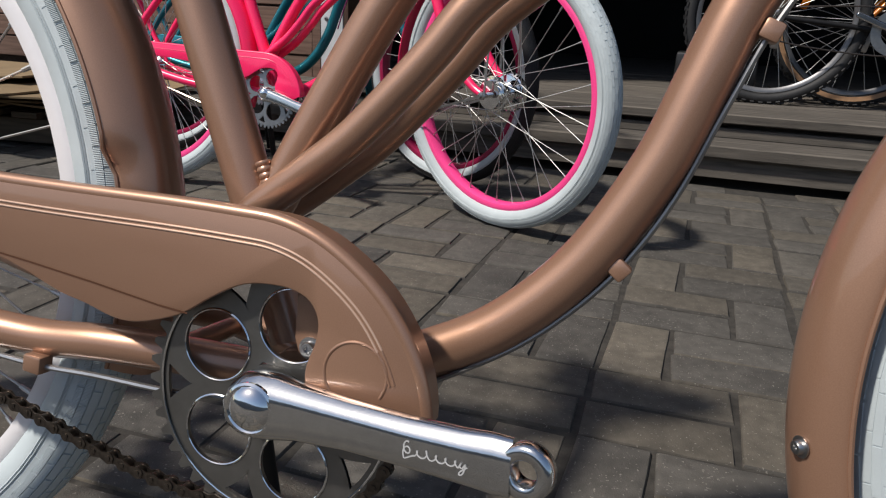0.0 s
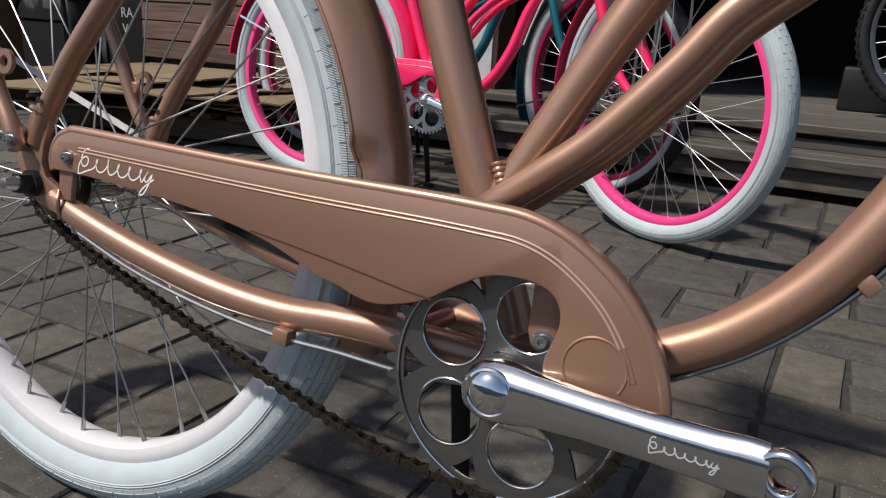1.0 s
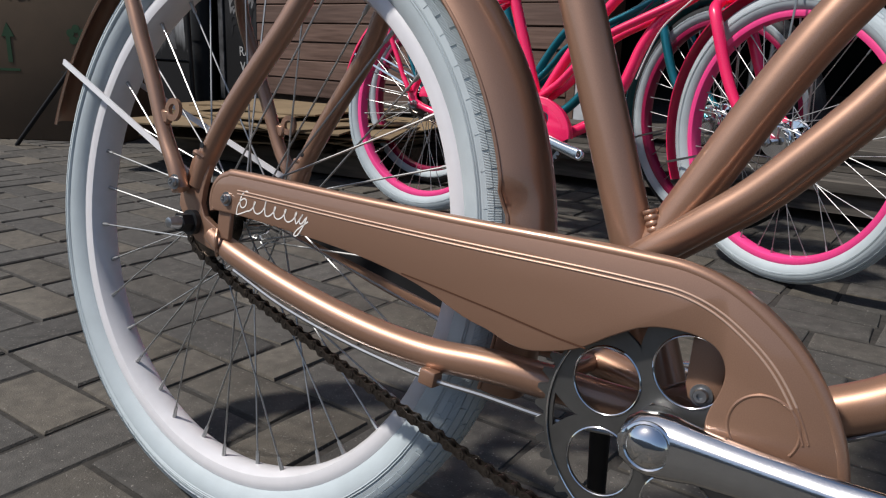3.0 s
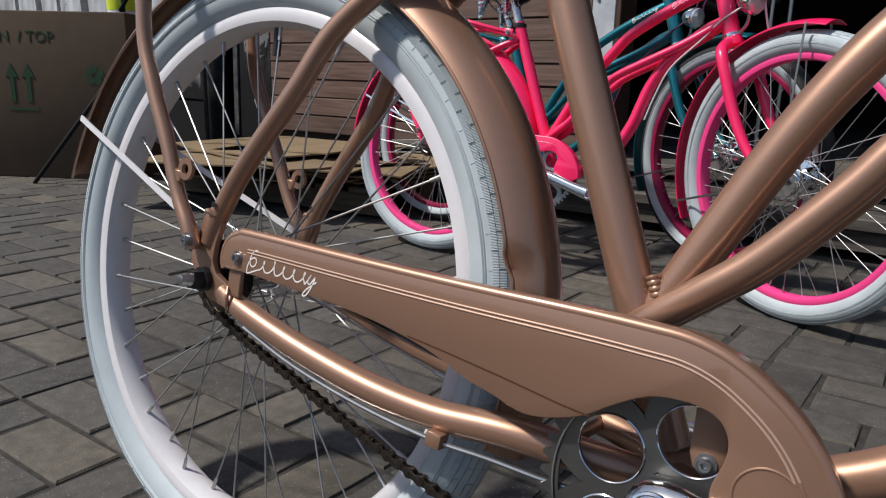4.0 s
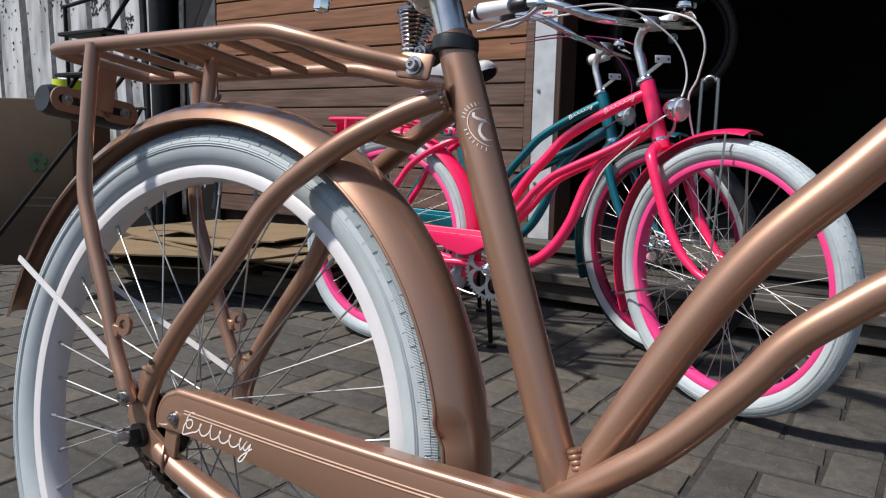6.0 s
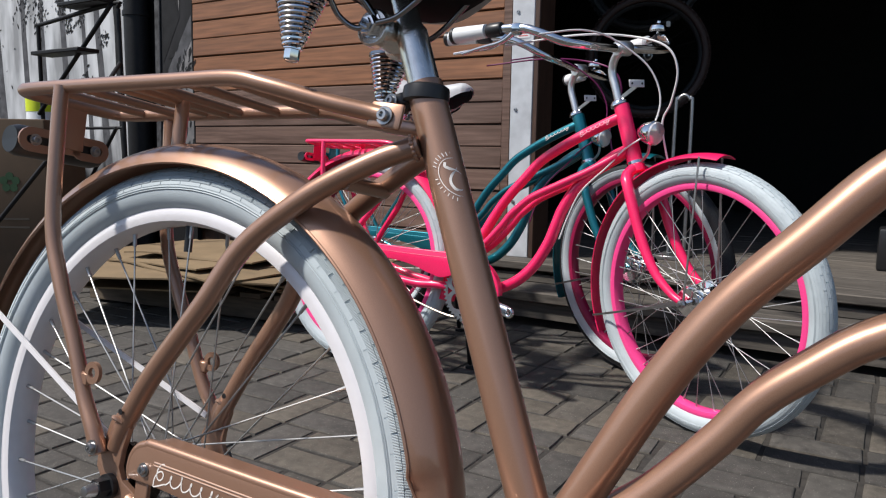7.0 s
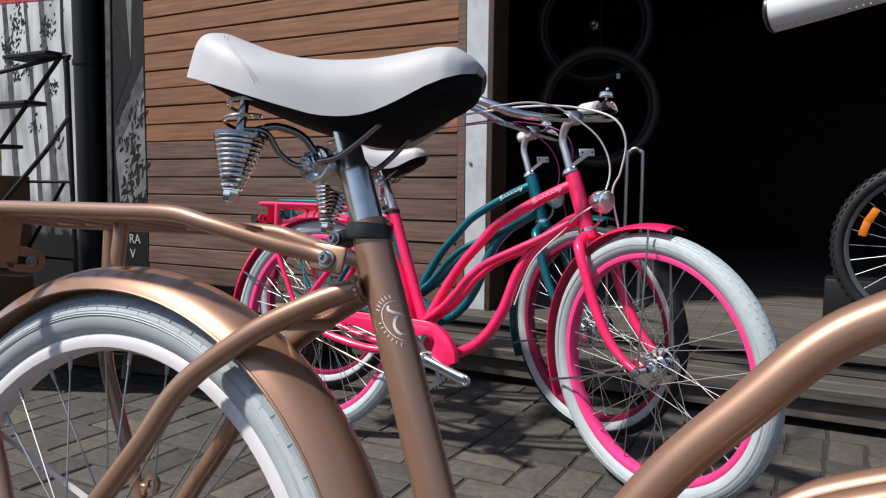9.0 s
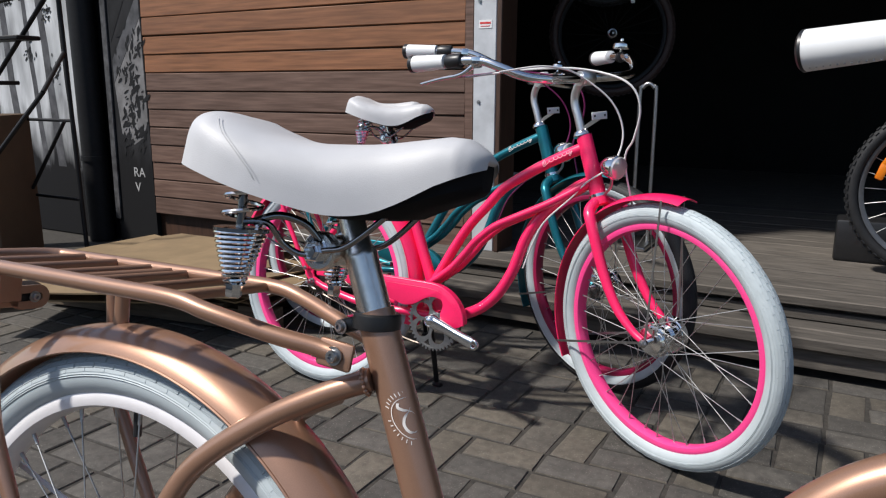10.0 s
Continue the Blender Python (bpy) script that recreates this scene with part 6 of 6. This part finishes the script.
part("foot_bar", block((0, 0, 0.012), (0.12, 0.30, 0.02), 0.004), STEEL, hoop)
rest_block = thing("wheel_block", Matrix.Translation((0.80, 3.10, 0.222)), "low black block on the deck behind the bicycle wheel", "block")
part("body", block((0, 0, 0.09), (0.34, 0.16, 0.18), 0.012, segments=2), BLACK_PLASTIC, rest_block)
for x, y, z, r, a, tyre in ((-0.545, 3.60, 1.236, 0.335, 24, BROWN_RUBBER), (-0.640, 3.78, 1.735, 0.335, 14, GREY_RUBBER)):
    hung = thing("hanging_wheel", Matrix.Translation((x, y, z)) @ pose(0, 0, 0, 0, 0, a), "spare bicycle wheel hung in the dark shop", "wheel", "spare wheels in the shop")
    plain_wheel(hung, "wheel", Vector((0, 0, 0)), r, tyre, BLACK_METAL, None, 20, reflectors=(), spoke_mat=BLACK_METAL)
    part("reflector", block((0.10, -0.02, 0.17), (0.022, 0.008, 0.030), 0.004), PAPER, hung, "white spoke reflector")
    part("hook", tube([(0, 0, r - 0.02), (0, 0.02, r + 0.02), (0, 0, r + 0.06), (0, 0, 2.93 - z)], 0.004, 8, n=3), BLACK_METAL, hung)

# ---- pavers: bays of one upright and two lying stones ----
def paver_stone(seed):
    """A concrete block with worn, slightly uneven edges."""
    r, bm = random.Random(40 + seed), bmesh.new()
    line = [(-1, -1), (-0.5, -1), (0, -1), (0.5, -1), (1, -1), (1, 0), (1, 1), (0.5, 1), (0, 1), (-0.5, 1), (-1, 1), (-1, 0)]
    rings = []
    for inset, z in ((0.0, -0.014), (0.0, 0.0100), (0.0022, 0.0138), (0.0065, 0.0152)):
        rings.append([bm.verts.new((a * (0.0980 - inset) + (r.uniform(-0.0008, 0.0008)), b * (0.0470 - inset) + r.uniform(-0.0008, 0.0008), z + (r.uniform(-0.0007, 0.0002) if z > 0.01 else 0))) for a, b in line])
    for A, B in zip(rings, rings[1:]):
        for k in range(12):
            bm.faces.new((A[k], A[(k + 1) % 12], B[(k + 1) % 12], B[k]))
    bm.faces.new(rings[-1])
    return bm


pave = structure("pavement", block((-9.0, 0.6, -0.0105), (0.2, 0.1, 0.001)), PAVER, "grey concrete block paving with dirty joints", "pavement")
rng = random.Random(7)
far = bmesh.new()
src = {}
near = 0
TURNED = {-1: 0, 0: 1, 2: 0, 3: 1}
for bay in range(-26, 26):
    x0 = -0.0135 + 0.3105 * bay
    flip = TURNED.get(bay, rng.randrange(2))
    for row in range(-20, 9):
        y0 = 0.416 + 0.2035 * row
        odd = (row + flip) % 2
        stones = [(0.2575, 0.1015, True), (0.1020, 0.0505, False), (0.1020, 0.1525, False)] if not odd else [(0.0525, 0.1015, True), (0.2080, 0.0505, False), (0.2080, 0.1525, False)]
        for sx, sy, upright in stones:
            cx, cy = x0 + sx, y0 + sy
            cx, cy = cx + 0.027 * cy, cy + 0.018 * cx
            if cy > 2.13 or cy < -3.4:
                continue
            at = Matrix.Translation((cx + rng.uniform(-0.0015, 0.0015), cy + rng.uniform(-0.0012, 0.0012), -0.016 + rng.uniform(-0.0024, 0.0014))) @ pose(0, 0, 0, rng.uniform(-0.35, 0.35), rng.uniform(-0.35, 0.35), (88.6 if upright else 1.2) + rng.uniform(-0.9, 0.9))
            if -1.05 < cx < 1.30 and 0.05 < cy < 2.13 and near < 300:
                near += 1
                kind = rng.randrange(3)
                if kind not in src:
                    src[kind] = part("paver", paver_stone(kind), PAVER, pave, "", at)
                else:
                    shared("paver", src[kind], pave, at)
            else:
                corner = [(a * 0.0980, b * 0.0470) for a, b in ((-1, -1), (1, -1), (1, 1), (-1, 1))]
                lowv = [far.verts.new(at @ Vector((a, b, -0.01))) for a, b in corner]
                midv = [far.verts.new(at @ Vector((a, b, 0.012))) for a, b in corner]
                topv = [far.verts.new(at @ Vector((a * 0.97, b * 0.94, 0.0153))) for a, b in corner]
                for A, B in ((lowv, midv), (midv, topv)):
                    for k in range(4):
                        far.faces.new((A[k], A[(k + 1) % 4], B[(k + 1) % 4], B[k]))
                far.faces.new(topv)
rest = bpy.data.meshes.new("paver_field")
far.to_mesh(rest)
far.free()
rest.materials.append(PAVER)
field = new("paver_field", rest)
field.parent = pave
tagged(field, "more of the same grey block paving", kind="stuff")
